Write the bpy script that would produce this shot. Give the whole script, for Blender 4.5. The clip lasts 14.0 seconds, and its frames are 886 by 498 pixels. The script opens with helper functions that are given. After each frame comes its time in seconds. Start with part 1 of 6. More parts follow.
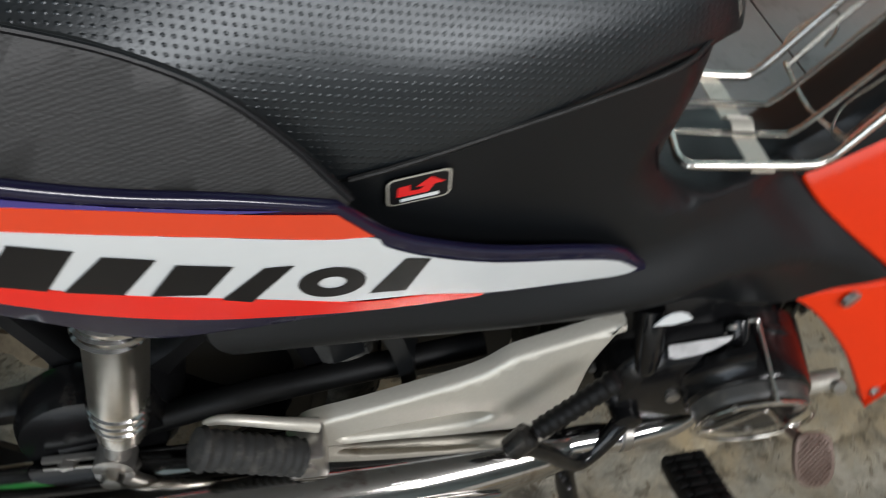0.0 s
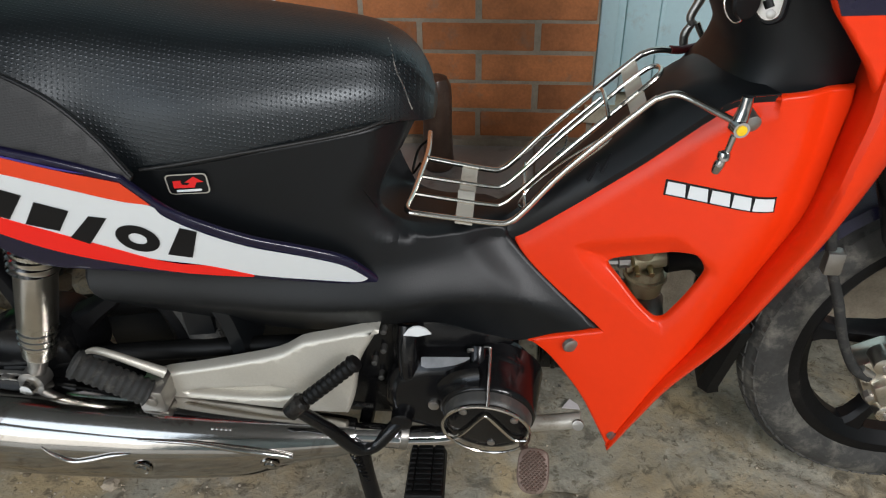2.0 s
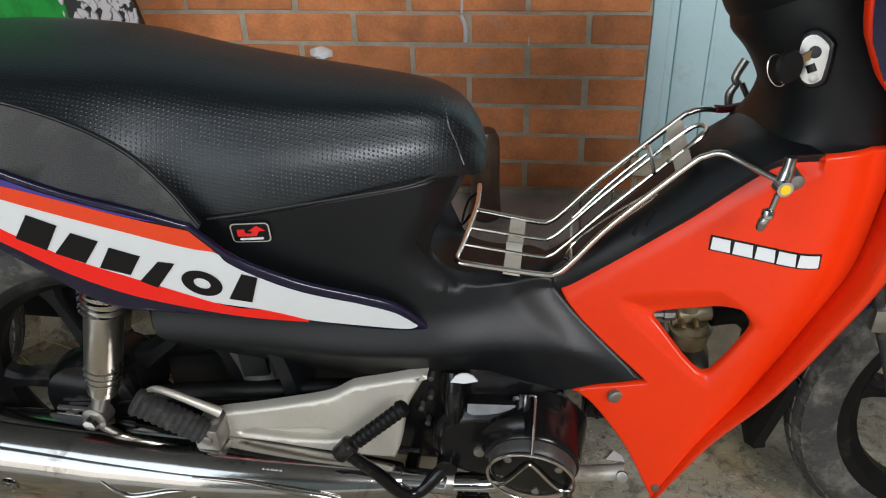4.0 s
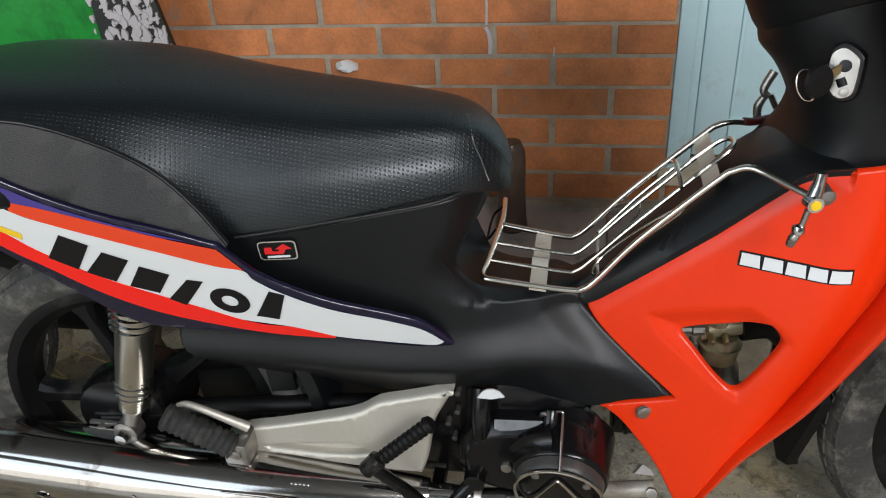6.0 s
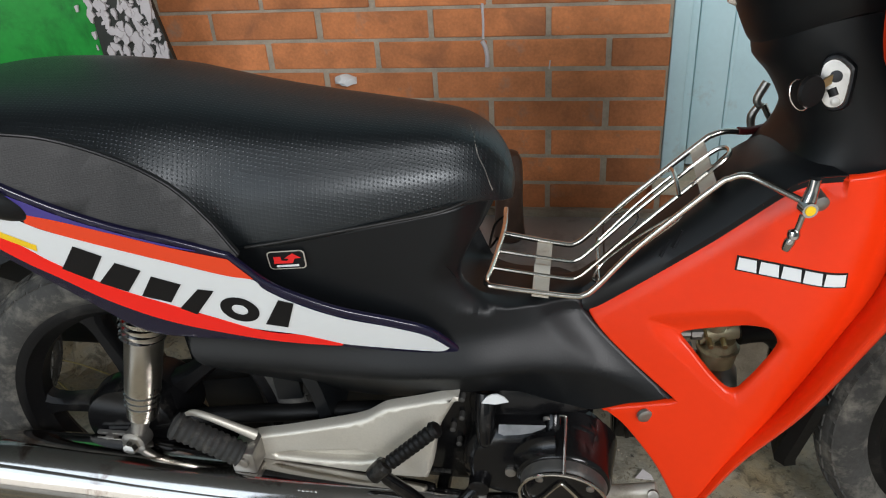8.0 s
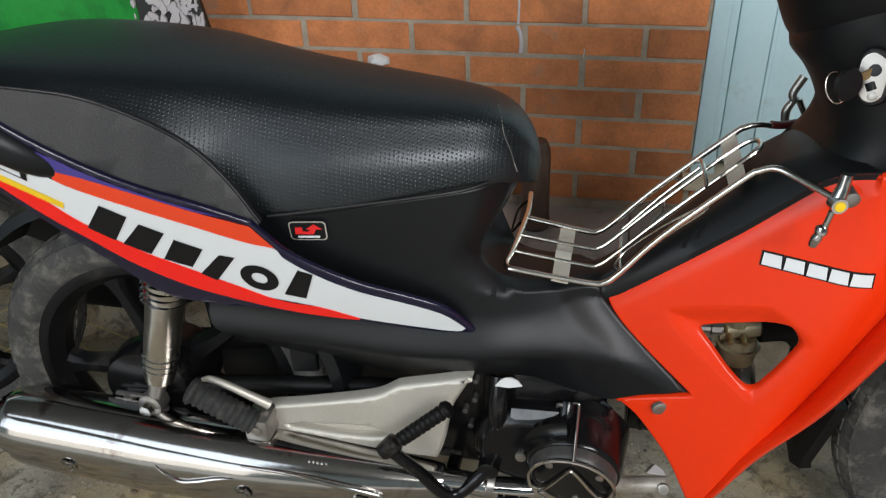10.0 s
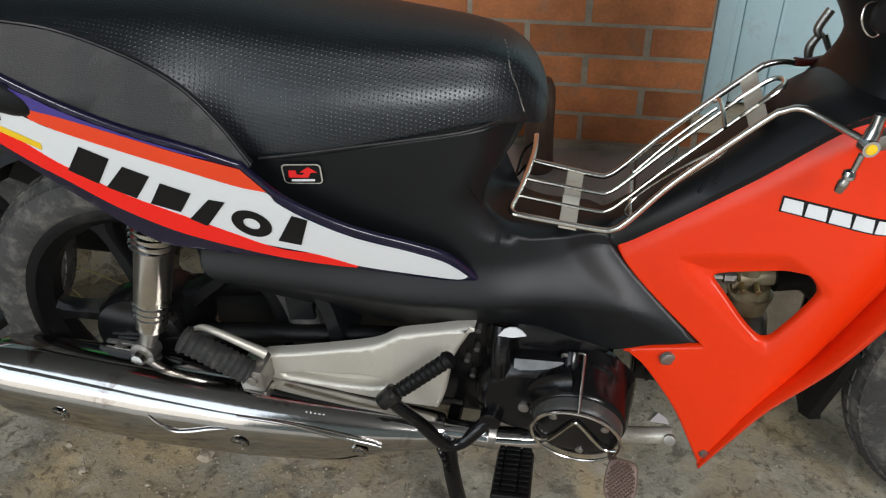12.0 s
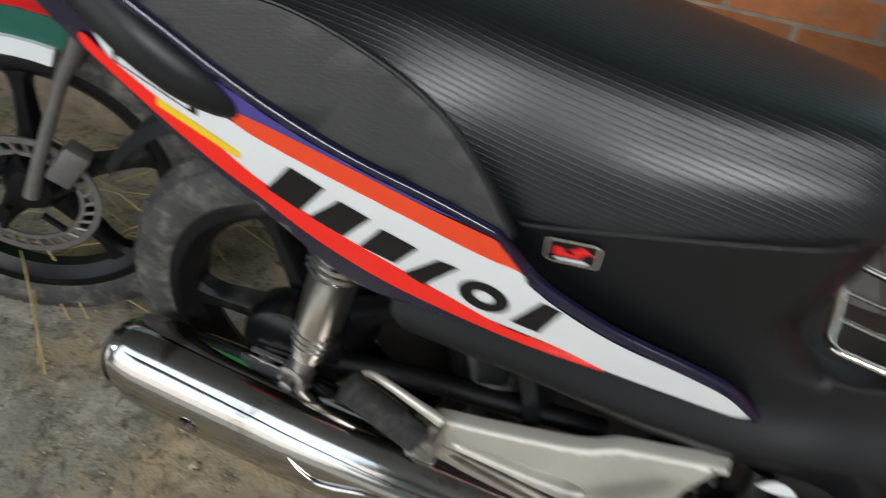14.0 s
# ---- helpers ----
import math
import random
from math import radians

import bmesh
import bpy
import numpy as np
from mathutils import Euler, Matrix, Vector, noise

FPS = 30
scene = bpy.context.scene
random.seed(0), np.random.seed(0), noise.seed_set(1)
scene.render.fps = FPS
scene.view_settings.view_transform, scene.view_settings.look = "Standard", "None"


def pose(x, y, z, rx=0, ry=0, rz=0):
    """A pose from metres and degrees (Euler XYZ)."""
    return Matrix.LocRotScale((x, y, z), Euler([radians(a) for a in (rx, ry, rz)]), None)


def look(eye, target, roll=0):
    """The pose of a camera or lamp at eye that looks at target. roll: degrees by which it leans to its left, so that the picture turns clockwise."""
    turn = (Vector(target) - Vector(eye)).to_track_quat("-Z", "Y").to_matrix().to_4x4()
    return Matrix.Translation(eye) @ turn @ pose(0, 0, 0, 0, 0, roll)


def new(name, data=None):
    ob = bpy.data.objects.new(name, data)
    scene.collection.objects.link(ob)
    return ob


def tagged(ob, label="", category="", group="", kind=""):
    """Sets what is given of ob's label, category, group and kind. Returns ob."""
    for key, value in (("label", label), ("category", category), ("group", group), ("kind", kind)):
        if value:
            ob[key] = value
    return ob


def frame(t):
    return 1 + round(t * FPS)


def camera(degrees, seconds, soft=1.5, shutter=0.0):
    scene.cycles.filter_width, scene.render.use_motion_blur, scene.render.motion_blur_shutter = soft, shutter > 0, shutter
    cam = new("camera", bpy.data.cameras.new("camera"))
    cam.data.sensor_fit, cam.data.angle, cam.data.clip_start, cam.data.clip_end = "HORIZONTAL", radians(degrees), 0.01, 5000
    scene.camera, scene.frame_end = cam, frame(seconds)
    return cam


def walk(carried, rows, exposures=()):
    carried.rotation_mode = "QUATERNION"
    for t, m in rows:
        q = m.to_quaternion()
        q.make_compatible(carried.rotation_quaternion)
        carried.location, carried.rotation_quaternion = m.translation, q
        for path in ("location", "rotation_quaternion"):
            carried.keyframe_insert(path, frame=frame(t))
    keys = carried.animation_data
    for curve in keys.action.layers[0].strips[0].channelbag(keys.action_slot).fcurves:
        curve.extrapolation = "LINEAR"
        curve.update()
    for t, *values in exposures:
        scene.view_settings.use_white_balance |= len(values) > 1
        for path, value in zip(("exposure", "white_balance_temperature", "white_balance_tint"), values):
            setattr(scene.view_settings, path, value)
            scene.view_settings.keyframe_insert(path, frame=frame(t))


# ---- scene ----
cam = camera(59.59, 14.0, soft=1.1, shutter=0.5)
ROWS = [
    (0, -0.2976, 0.1056, 0.9558, 42.17, 0.27, -7.30),
    (0.5, -0.1320, 0.0338, 0.9789, 47.36, -0.98, 5.12),
    (1, 0.0023, -0.0246, 0.9884, 49.40, 0.19, 6.38),
    (1.5, 0.0881, -0.1357, 1.0090, 51.64, 2.80, 6.90),
    (2, 0.0835, -0.2268, 1.0380, 54.46, 1.14, 5.26),
    (2.5, 0.0892, -0.2734, 1.0337, 55.38, 1.36, 7.40),
    (3, 0.0848, -0.2667, 1.0461, 56.77, 1.78, 7.79),
    (5.5, 0.0788, -0.2433, 1.0669, 58.39, 3.03, 9.80),
    (6, 0.0809, -0.2445, 1.0708, 58.46, 3.41, 10.01),
    (6.5, 0.0720, -0.2706, 1.0621, 59.47, 3.50, 9.70),
    (7, 0.0704, -0.2716, 1.0790, 59.30, 3.80, 9.13),
    (9.5, 0.0682, -0.2646, 1.0748, 59.43, 2.22, 11.10),
    (10, 0.0762, -0.2728, 1.0651, 58.80, 1.91, 12.47),
    (10.5, 0.0717, -0.2819, 1.0574, 57.83, 1.69, 13.01),
    (11, 0.0837, -0.2706, 1.0573, 56.82, 1.75, 12.99),
    (11.5, 0.0892, -0.2439, 1.0513, 55.81, 1.93, 12.80),
    (12, 0.0626, -0.2337, 1.0429, 54.56, 1.74, 12.43),
    (12.5, 0.0402, -0.2177, 1.0426, 53.40, 0.95, 13.04),
    (13, 0.0342, -0.2096, 1.0383, 52.48, 0.11, 14.77),
    (13.4, -0.0074, -0.1766, 1.0164, 51.34, -1.38, 16.46),
    (13.5, -0.0318, -0.1362, 1.0224, 50.26, -1.63, 17.40),
    (14, -0.1914, -0.0113, 1.0206, 48.80, -3.51, 24.55),
]
walk(cam, [(t, pose(x, y, z, rx, ry, rz)) for t, x, y, z, rx, ry, rz in ROWS], [(0, 0.08), (1, 0.05), (13, 0.05), (14, 0.14)])

# ---------------------------------------------------------------- light
world = bpy.data.worlds.new("room_air")
scene.world = world
world.use_nodes = True
world.node_tree.nodes["Background"].inputs[0].default_value = (0.9, 0.95, 1.0, 1)
world.node_tree.nodes["Background"].inputs[1].default_value = 0.004


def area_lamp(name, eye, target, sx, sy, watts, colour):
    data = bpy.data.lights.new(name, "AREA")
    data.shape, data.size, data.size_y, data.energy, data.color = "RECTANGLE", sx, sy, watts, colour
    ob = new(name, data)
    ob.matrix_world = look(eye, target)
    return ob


# the first lamp is an added cool fill for the left floor and the chrome
area_lamp("left_fill_light", (-1.9, -1.9, 1.85), (-0.9, 0.35, 0.2), 2.6, 2.2, 44, (0.74, 0.86, 1.0))
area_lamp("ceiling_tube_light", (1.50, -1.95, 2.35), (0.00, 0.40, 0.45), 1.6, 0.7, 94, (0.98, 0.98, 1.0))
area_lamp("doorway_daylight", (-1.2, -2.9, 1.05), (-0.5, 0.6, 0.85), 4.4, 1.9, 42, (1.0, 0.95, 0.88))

# ---------------------------------------------------------------- materials


def mat(name, colour, rough=0.5, metal=0.0, var=0.15, scale=6.0, fine=90.0, bump=0.1, coat=0.0, spec=0.5, dirt=None, dirt_amount=0.5, dirt_scale=9.0):
    """A surface with two scales of variation, optional dirt patches, and fine relief."""
    m = bpy.data.materials.new(name)
    m.use_nodes = True
    nt = m.node_tree
    n, link = nt.nodes, nt.links.new
    b = n["Principled BSDF"]
    co = n.new("ShaderNodeTexCoord")
    big = n.new("ShaderNodeTexNoise")
    big.inputs["Scale"].default_value, big.inputs["Detail"].default_value = scale, 5
    small = n.new("ShaderNodeTexNoise")
    small.inputs["Scale"].default_value, small.inputs["Detail"].default_value = fine, 3
    for k in (big, small):
        link(co.outputs["Object"], k.inputs["Vector"])
    mixf = n.new("ShaderNodeMath")
    mixf.operation = "MULTIPLY_ADD"
    link(small.outputs["Fac"], mixf.inputs[0])
    mixf.inputs[1].default_value = 0.4
    link(big.outputs["Fac"], mixf.inputs[2])
    ramp = n.new("ShaderNodeMapRange")
    ramp.inputs[1].default_value, ramp.inputs[2].default_value = 0.35, 1.05
    ramp.inputs[3].default_value, ramp.inputs[4].default_value = 1 - var, 1 + var
    link(mixf.outputs[0], ramp.inputs[0])
    mul = n.new("ShaderNodeMix")
    mul.data_type, mul.blend_type = "RGBA", "MULTIPLY"
    mul.inputs["Factor"].default_value = 1
    mul.inputs["A"].default_value = (*colour, 1)
    link(ramp.outputs[0], mul.inputs["B"])
    out = mul.outputs["Result"]
    if dirt:
        d = n.new("ShaderNodeTexNoise")
        d.inputs["Scale"].default_value, d.inputs["Detail"].default_value, d.inputs["Roughness"].default_value = dirt_scale, 8, 0.7
        link(co.outputs["Object"], d.inputs["Vector"])
        r = n.new("ShaderNodeMapRange")
        r.inputs[1].default_value, r.inputs[2].default_value = 0.62 - 0.3 * dirt_amount, 0.78 - 0.2 * dirt_amount
        link(d.outputs["Fac"], r.inputs[0])
        mx = n.new("ShaderNodeMix")
        mx.data_type = "RGBA"
        link(r.outputs[0], mx.inputs["Factor"])
        link(out, mx.inputs["A"])
        mx.inputs["B"].default_value = (*dirt, 1)
        out = mx.outputs["Result"]
    link(out, b.inputs["Base Color"])
    rr = n.new("ShaderNodeMapRange")
    rr.inputs[3].default_value, rr.inputs[4].default_value = max(0.02, rough * 0.8), min(1, rough * 1.2)
    link(big.outputs["Fac"], rr.inputs[0])
    link(rr.outputs[0], b.inputs["Roughness"])
    b.inputs["Metallic"].default_value = metal
    b.inputs["Coat Weight"].default_value = coat
    b.inputs["Coat Roughness"].default_value = 0.12
    b.inputs["Specular IOR Level"].default_value = spec
    if bump:
        bp = n.new("ShaderNodeBump")
        bp.inputs["Strength"].default_value, bp.inputs["Distance"].default_value = bump, 0.002
        link(small.outputs["Fac"], bp.inputs["Height"])
        link(bp.outputs[0], b.inputs["Normal"])
    return m


M_RED = mat("red_plastic_paint", (0.78, 0.036, 0.004), 0.32, var=0.05, bump=0.0, coat=0.18, spec=0.28)
M_ORANGE = mat("orange_film", (0.80, 0.058, 0.014), 0.22, var=0.04, bump=0.0, coat=0.6)
M_STRIPE_RED = mat("red_film", (0.90, 0.012, 0.006), 0.25, var=0.04, bump=0.0, coat=0.5)
M_WHITE = mat("white_film", (0.72, 0.74, 0.74), 0.22, var=0.03, bump=0.0, coat=0.6)
M_NAVY = mat("navy_gloss_plastic", (0.0065, 0.0055, 0.024), 0.26, var=0.1, bump=0.0, coat=0.3)
M_VIOLET = mat("violet_sheen_paint", (0.060, 0.045, 0.24), 0.2, var=0.08, bump=0.0, coat=0.7)
M_LETTER = mat("black_film", (0.006, 0.006, 0.007), 0.35, var=0.1, bump=0.0, spec=0.3)
M_BLACK = mat("black_matte_plastic", (0.0045, 0.0053, 0.0062), 0.43, var=0.2, fine=420, bump=0.05, spec=0.36)
M_RUBBER = mat("black_rubber", (0.0035, 0.0035, 0.0035), 0.5, var=0.3, bump=0.3, spec=0.22)
M_OLD_RUBBER = mat("dusty_grey_rubber", (0.028, 0.028, 0.027), 0.7, var=0.35, bump=0.3, spec=0.25, dirt=(0.075, 0.07, 0.062), dirt_amount=0.4, dirt_scale=60)
M_TYRE = mat("dusty_tyre_rubber", (0.050, 0.049, 0.046), 0.75, var=0.45, scale=22, fine=160, bump=0.4, dirt=(0.165, 0.155, 0.132), dirt_amount=0.44, dirt_scale=24, spec=0.25)
M_RIM = mat("black_cast_wheel", (0.004, 0.004, 0.0045), 0.40, var=0.25, bump=0.15, spec=0.24, dirt=(0.04, 0.037, 0.032), dirt_amount=0.12)
M_CHROME = mat("chrome", (0.60, 0.59, 0.59), 0.09, 1.0, var=0.06, bump=0.02, scale=12)
M_MUFFLER = mat("stained_chrome", (0.47, 0.455, 0.435), 0.11, 1.0, var=0.10, bump=0.03, scale=9)
M_SATIN = mat("satin_nickel", (0.66, 0.62, 0.55), 0.27, 1.0, var=0.15, bump=0.06, dirt=(0.30, 0.25, 0.19), dirt_amount=0.15, dirt_scale=30)
M_STEEL = mat("stainless_wire", (0.72, 0.68, 0.62), 0.22, 1.0, var=0.12, bump=0.05)
M_ALU = mat("cast_aluminium", (0.57, 0.54, 0.47), 0.46, 0.5, var=0.14, fine=300, bump=0.12, dirt=(0.22, 0.175, 0.115), dirt_amount=0.16)
M_ENGINE = mat("black_engine_paint", (0.0050, 0.0050, 0.0054), 0.20, var=0.3, bump=0.08, dirt=(0.032, 0.029, 0.025), dirt_amount=0.10, dirt_scale=14, spec=0.36)
M_ENGINE_DUST = mat("dusty_engine_paint", (0.050, 0.049, 0.046), 0.42, var=0.35, bump=0.15, dirt=(0.10, 0.09, 0.075), dirt_amount=0.35, dirt_scale=40, spec=0.4)
M_SEAT = mat("seat_vinyl", (0.0030, 0.0044, 0.0054), 0.39, var=0.12, fine=500, bump=0.10, spec=0.66)
M_SEAT.node_tree.nodes["Principled BSDF"].inputs["Specular Tint"].default_value = (0.92, 0.97, 1.0, 1)


def add_relief(m, kind, scale, strength, distance):
    """Embossed dots or ribs, over the fine relief that the surface has."""
    nt = m.node_tree
    n, link = nt.nodes, nt.links.new
    b = n["Principled BSDF"]
    co = n.new("ShaderNodeTexCoord")
    if kind == "dots":
        t = n.new("ShaderNodeTexVoronoi")
        t.inputs["Randomness"].default_value = 0.0
        t.voronoi_dimensions = "2D"
        out = t.outputs["Distance"]
    else:
        t = n.new("ShaderNodeTexWave")
        t.bands_direction = "Z"
        out = t.outputs["Fac"]
    t.inputs["Scale"].default_value = scale
    link(co.outputs["UV" if kind == "dots" else "Object"], t.inputs["Vector"])
    r = n.new("ShaderNodeMapRange")
    r.inputs[1].default_value, r.inputs[2].default_value = (0.06, 0.26) if kind == "dots" else (0.2, 0.8)
    link(out, r.inputs[0])
    bp = n.new("ShaderNodeBump")
    bp.inputs["Strength"].default_value, bp.inputs["Distance"].default_value, bp.invert = strength, abs(distance), distance < 0
    link(r.outputs[0], bp.inputs["Height"])
    old = b.inputs["Normal"].links
    if old:
        link(old[0].from_socket, bp.inputs["Normal"])
    link(bp.outputs[0], b.inputs["Normal"])


add_relief(M_SEAT, "dots", 205.0, 0.45, -0.0007)
M_SEATSIDE = mat("seat_side_vinyl", (0.012, 0.0117, 0.0113), 0.50, var=0.1, fine=500, bump=0.15, spec=0.42)
add_relief(M_SEATSIDE, "ribs", 130.0, 0.12, 0.0004)
M_BRICK = mat("brick", (0.49, 0.175, 0.064), 0.85, var=0.42, scale=14, fine=160, bump=0.5, dirt=(0.30, 0.20, 0.14), dirt_amount=0.12)
M_MORTAR = mat("mortar", (0.37, 0.31, 0.235), 0.95, var=0.35, scale=20, fine=220, bump=0.8)
M_CONCRETE = mat("concrete_floor", (0.26, 0.240, 0.190), 0.85, var=0.6, scale=9, fine=140, bump=1.0, dirt=(0.31, 0.24, 0.140), dirt_amount=0.6, dirt_scale=4)


def add_stains(m, colour, scale, lo, hi, seed, strength=1.0):
    """One more layer of ragged patches over the colour that the surface has."""
    nt = m.node_tree
    n, link = nt.nodes, nt.links.new
    b = n["Principled BSDF"]
    co = n.new("ShaderNodeTexCoord")
    sh = n.new("ShaderNodeVectorMath")
    sh.inputs[1].default_value = (seed, seed * 0.7, 0)
    link(co.outputs["Object"], sh.inputs[0])
    t = n.new("ShaderNodeTexNoise")
    t.inputs["Scale"].default_value, t.inputs["Detail"].default_value, t.inputs["Roughness"].default_value, t.inputs["Distortion"].default_value = scale, 9, 0.68, 0.6
    link(sh.outputs[0], t.inputs["Vector"])
    r = n.new("ShaderNodeMapRange")
    r.inputs[1].default_value, r.inputs[2].default_value, r.inputs[4].default_value = lo, hi, strength
    link(t.outputs["Fac"], r.inputs[0])
    mx = n.new("ShaderNodeMix")
    mx.data_type = "RGBA"
    link(r.outputs[0], mx.inputs["Factor"])
    link(b.inputs["Base Color"].links[0].from_socket, mx.inputs["A"])
    mx.inputs["B"].default_value = (*colour, 1)
    link(mx.outputs["Result"], b.inputs["Base Color"])


add_stains(M_CONCRETE, (0.42, 0.315, 0.170), 3.4, 0.50, 0.64, 5.0, 0.75)
add_stains(M_CONCRETE, (0.085, 0.072, 0.052), 24.0, 0.53, 0.64, 6.0, 0.75)
add_stains(M_CONCRETE, (0.055, 0.045, 0.034), 9.0, 0.58, 0.70, 3.0, 0.8)
add_stains(M_CONCRETE, (0.40, 0.36, 0.29), 13.0, 0.57, 0.66, 8.0, 0.75)
add_stains(M_CONCRETE, (0.105, 0.085, 0.055), 60.0, 0.57, 0.62, 15.0, 0.8)
add_stains(M_CONCRETE, (0.030, 0.025, 0.020), 34.0, 0.665, 0.69, 21.0, 0.9)
M_CEMENT = mat("pale_cement", (0.52, 0.49, 0.44), 0.7, var=0.2, scale=4, fine=120, bump=0.3, dirt=(0.36, 0.32, 0.26), dirt_amount=0.35, dirt_scale=3)
M_TILE = mat("grey_tile", (0.42, 0.405, 0.395), 0.35, var=0.15, scale=8, fine=150, bump=0.05, dirt=(0.16, 0.14, 0.12), dirt_amount=0.25)
M_DOOR = mat("pale_blue_paint", (0.55, 0.74, 0.77), 0.4, var=0.08, scale=5, bump=0.05, dirt=(0.45, 0.48, 0.45), dirt_amount=0.2)
M_PLASTER = mat("cream_plaster", (0.55, 0.47, 0.34), 0.95, var=0.35, scale=25, fine=200, bump=1.0)
M_WALL = mat("grey_green_wall_paint", (0.25, 0.31, 0.32), 0.8, var=0.12, bump=0.1)
M_CEILING = mat("grey_ceiling_paint", (0.14, 0.14, 0.135), 0.85, var=0.1, bump=0.1)
M_GREEN = mat("green_paint", (0.020, 0.30, 0.045), 0.35, var=0.25, scale=5, bump=0.08, dirt=(0.01, 0.12, 0.03), dirt_amount=0.25)
add_stains(M_GREEN, (0.006, 0.055, 0.014), 5.0, 0.52, 0.72, 2.0, 0.85)
add_stains(M_MUFFLER, (0.15, 0.085, 0.06), 8.0, 0.57, 0.66, 12.0, 0.75)
add_stains(M_MUFFLER, (0.42, 0.38, 0.34), 60.0, 0.60, 0.70, 4.0, 0.5)
add_stains(M_BRICK, (0.20, 0.085, 0.045), 7.0, 0.56, 0.74, 4.0, 0.7)


def vary_each(m, low, high):
    """Every piece takes its own stretch of the grain and its own tone."""
    nt = m.node_tree
    n, link = nt.nodes, nt.links.new
    info = n.new("ShaderNodeObjectInfo")
    for co in [k for k in n if k.bl_idname == "ShaderNodeTexCoord"]:
        targets = [k.to_socket for k in co.outputs["Object"].links]
        move = n.new("ShaderNodeVectorMath")
        move.operation = "MULTIPLY_ADD"
        link(info.outputs["Random"], move.inputs[0])
        move.inputs[1].default_value = (37.0, 11.0, 23.0)
        link(co.outputs["Object"], move.inputs[2])
        for t in targets:
            link(move.outputs[0], t)
    b = n["Principled BSDF"]
    tone = n.new("ShaderNodeMapRange")
    tone.inputs[3].default_value, tone.inputs[4].default_value = low, high
    link(info.outputs["Random"], tone.inputs[0])
    mul = n.new("ShaderNodeMix")
    mul.data_type, mul.blend_type = "RGBA", "MULTIPLY"
    mul.inputs["Factor"].default_value = 1
    link(b.inputs["Base Color"].links[0].from_socket, mul.inputs["A"])
    link(tone.outputs[0], mul.inputs["B"])
    link(mul.outputs["Result"], b.inputs["Base Color"])


vary_each(M_BRICK, 0.86, 1.22)
M_FLAKE = mat("flaking_white_paint", (0.52, 0.48, 0.48), 0.7, var=0.15, bump=0.2)
M_DARK = mat("edge_and_pit_black", (0.016, 0.018, 0.014), 0.5, var=0.3, bump=0.3)
M_BROWN = mat("brown_glazed_clay", (0.085, 0.050, 0.036), 0.3, var=0.4, scale=20, bump=0.3, dirt=(0.13, 0.09, 0.07), dirt_amount=0.25, dirt_scale=30)
M_BRASS = mat("old_brass", (0.40, 0.31, 0.15), 0.35, 0.8, var=0.2, bump=0.1)
M_POT = mat("carburettor_alloy", (0.42, 0.38, 0.24), 0.45, 0.35, var=0.2, bump=0.1, dirt=(0.25, 0.20, 0.12), dirt_amount=0.35, dirt_scale=40)
M_YELLOW = mat("yellow_film", (0.85, 0.55, 0.02), 0.3, var=0.05, bump=0.0)
M_STICKER_RED = mat("sticker_red", (0.70, 0.02, 0.02), 0.3, var=0.05, bump=0.0)
M_GLINT = mat("painted_glint_grey", (0.20, 0.20, 0.20), 0.3, 0.5, var=0.5, scale=40, bump=0.1)
M_DULL_STEEL = mat("dull_steel", (0.40, 0.38, 0.35), 0.38, 0.9, var=0.25, bump=0.15)
M_RUST = mat("rust_red_plastic", (0.10, 0.012, 0.012), 0.45, var=0.3)
M_DIRT = mat("dry_dirt", (0.20, 0.155, 0.10), 0.95, var=0.45, scale=18, fine=140, bump=1.0)
M_STRAW = mat("dry_straw", (0.38, 0.30, 0.12), 0.8, var=0.3)

# ---------------------------------------------------------------- builders


def hang(ob, parent):
    ob.parent = parent
    if parent:
        ob.matrix_parent_inverse = parent.matrix_basis.inverted()


def as_object(name, verts, faces, material, parent=None, label="", smooth=True, sharp=40):
    me = bpy.data.meshes.new(name)
    me.from_pydata([tuple(v) for v in verts], [], [tuple(f) for f in faces])
    me.materials.append(material)
    if smooth:
        me.shade_smooth()
        me.set_sharp_from_angle(angle=radians(sharp))
    me.update()
    ob = new(name, me)
    hang(ob, parent)
    if label:
        ob["label"] = label
    return ob


def part(name, bm, material, parent=None, label="", smooth=True, sharp=40):
    me = bpy.data.meshes.new(name)
    bmesh.ops.recalc_face_normals(bm, faces=bm.faces)
    bm.to_mesh(me)
    bm.free()
    me.materials.append(material)
    if smooth:
        me.shade_smooth()
        me.set_sharp_from_angle(angle=radians(sharp))
    ob = new(name, me)
    hang(ob, parent)
    if label:
        ob["label"] = label
    return ob


def spline(pts, n=6, closed=True):
    """Catmull-Rom through the points; a point given twice in a row is a sharp corner."""
    pts = [np.array(p, float) for p in pts]
    out, m = [], len(pts)
    for i in range(m if closed else m - 1):
        p1, p2 = pts[i], pts[(i + 1) % m]
        if np.allclose(p1, p2):
            continue
        p0 = pts[i - 1] if closed or i > 0 else p1
        p3 = pts[(i + 2) % m] if closed or i + 2 < m else p2
        for k in range(n):
            t = k / n
            out.append(0.5 * (2 * p1 + (p2 - p0) * t + (2 * p0 - 5 * p1 + 4 * p2 - p3) * t * t + (3 * p1 - p0 - 3 * p2 + p3) * t ** 3))
    if not closed:
        out.append(pts[-1])
    return out


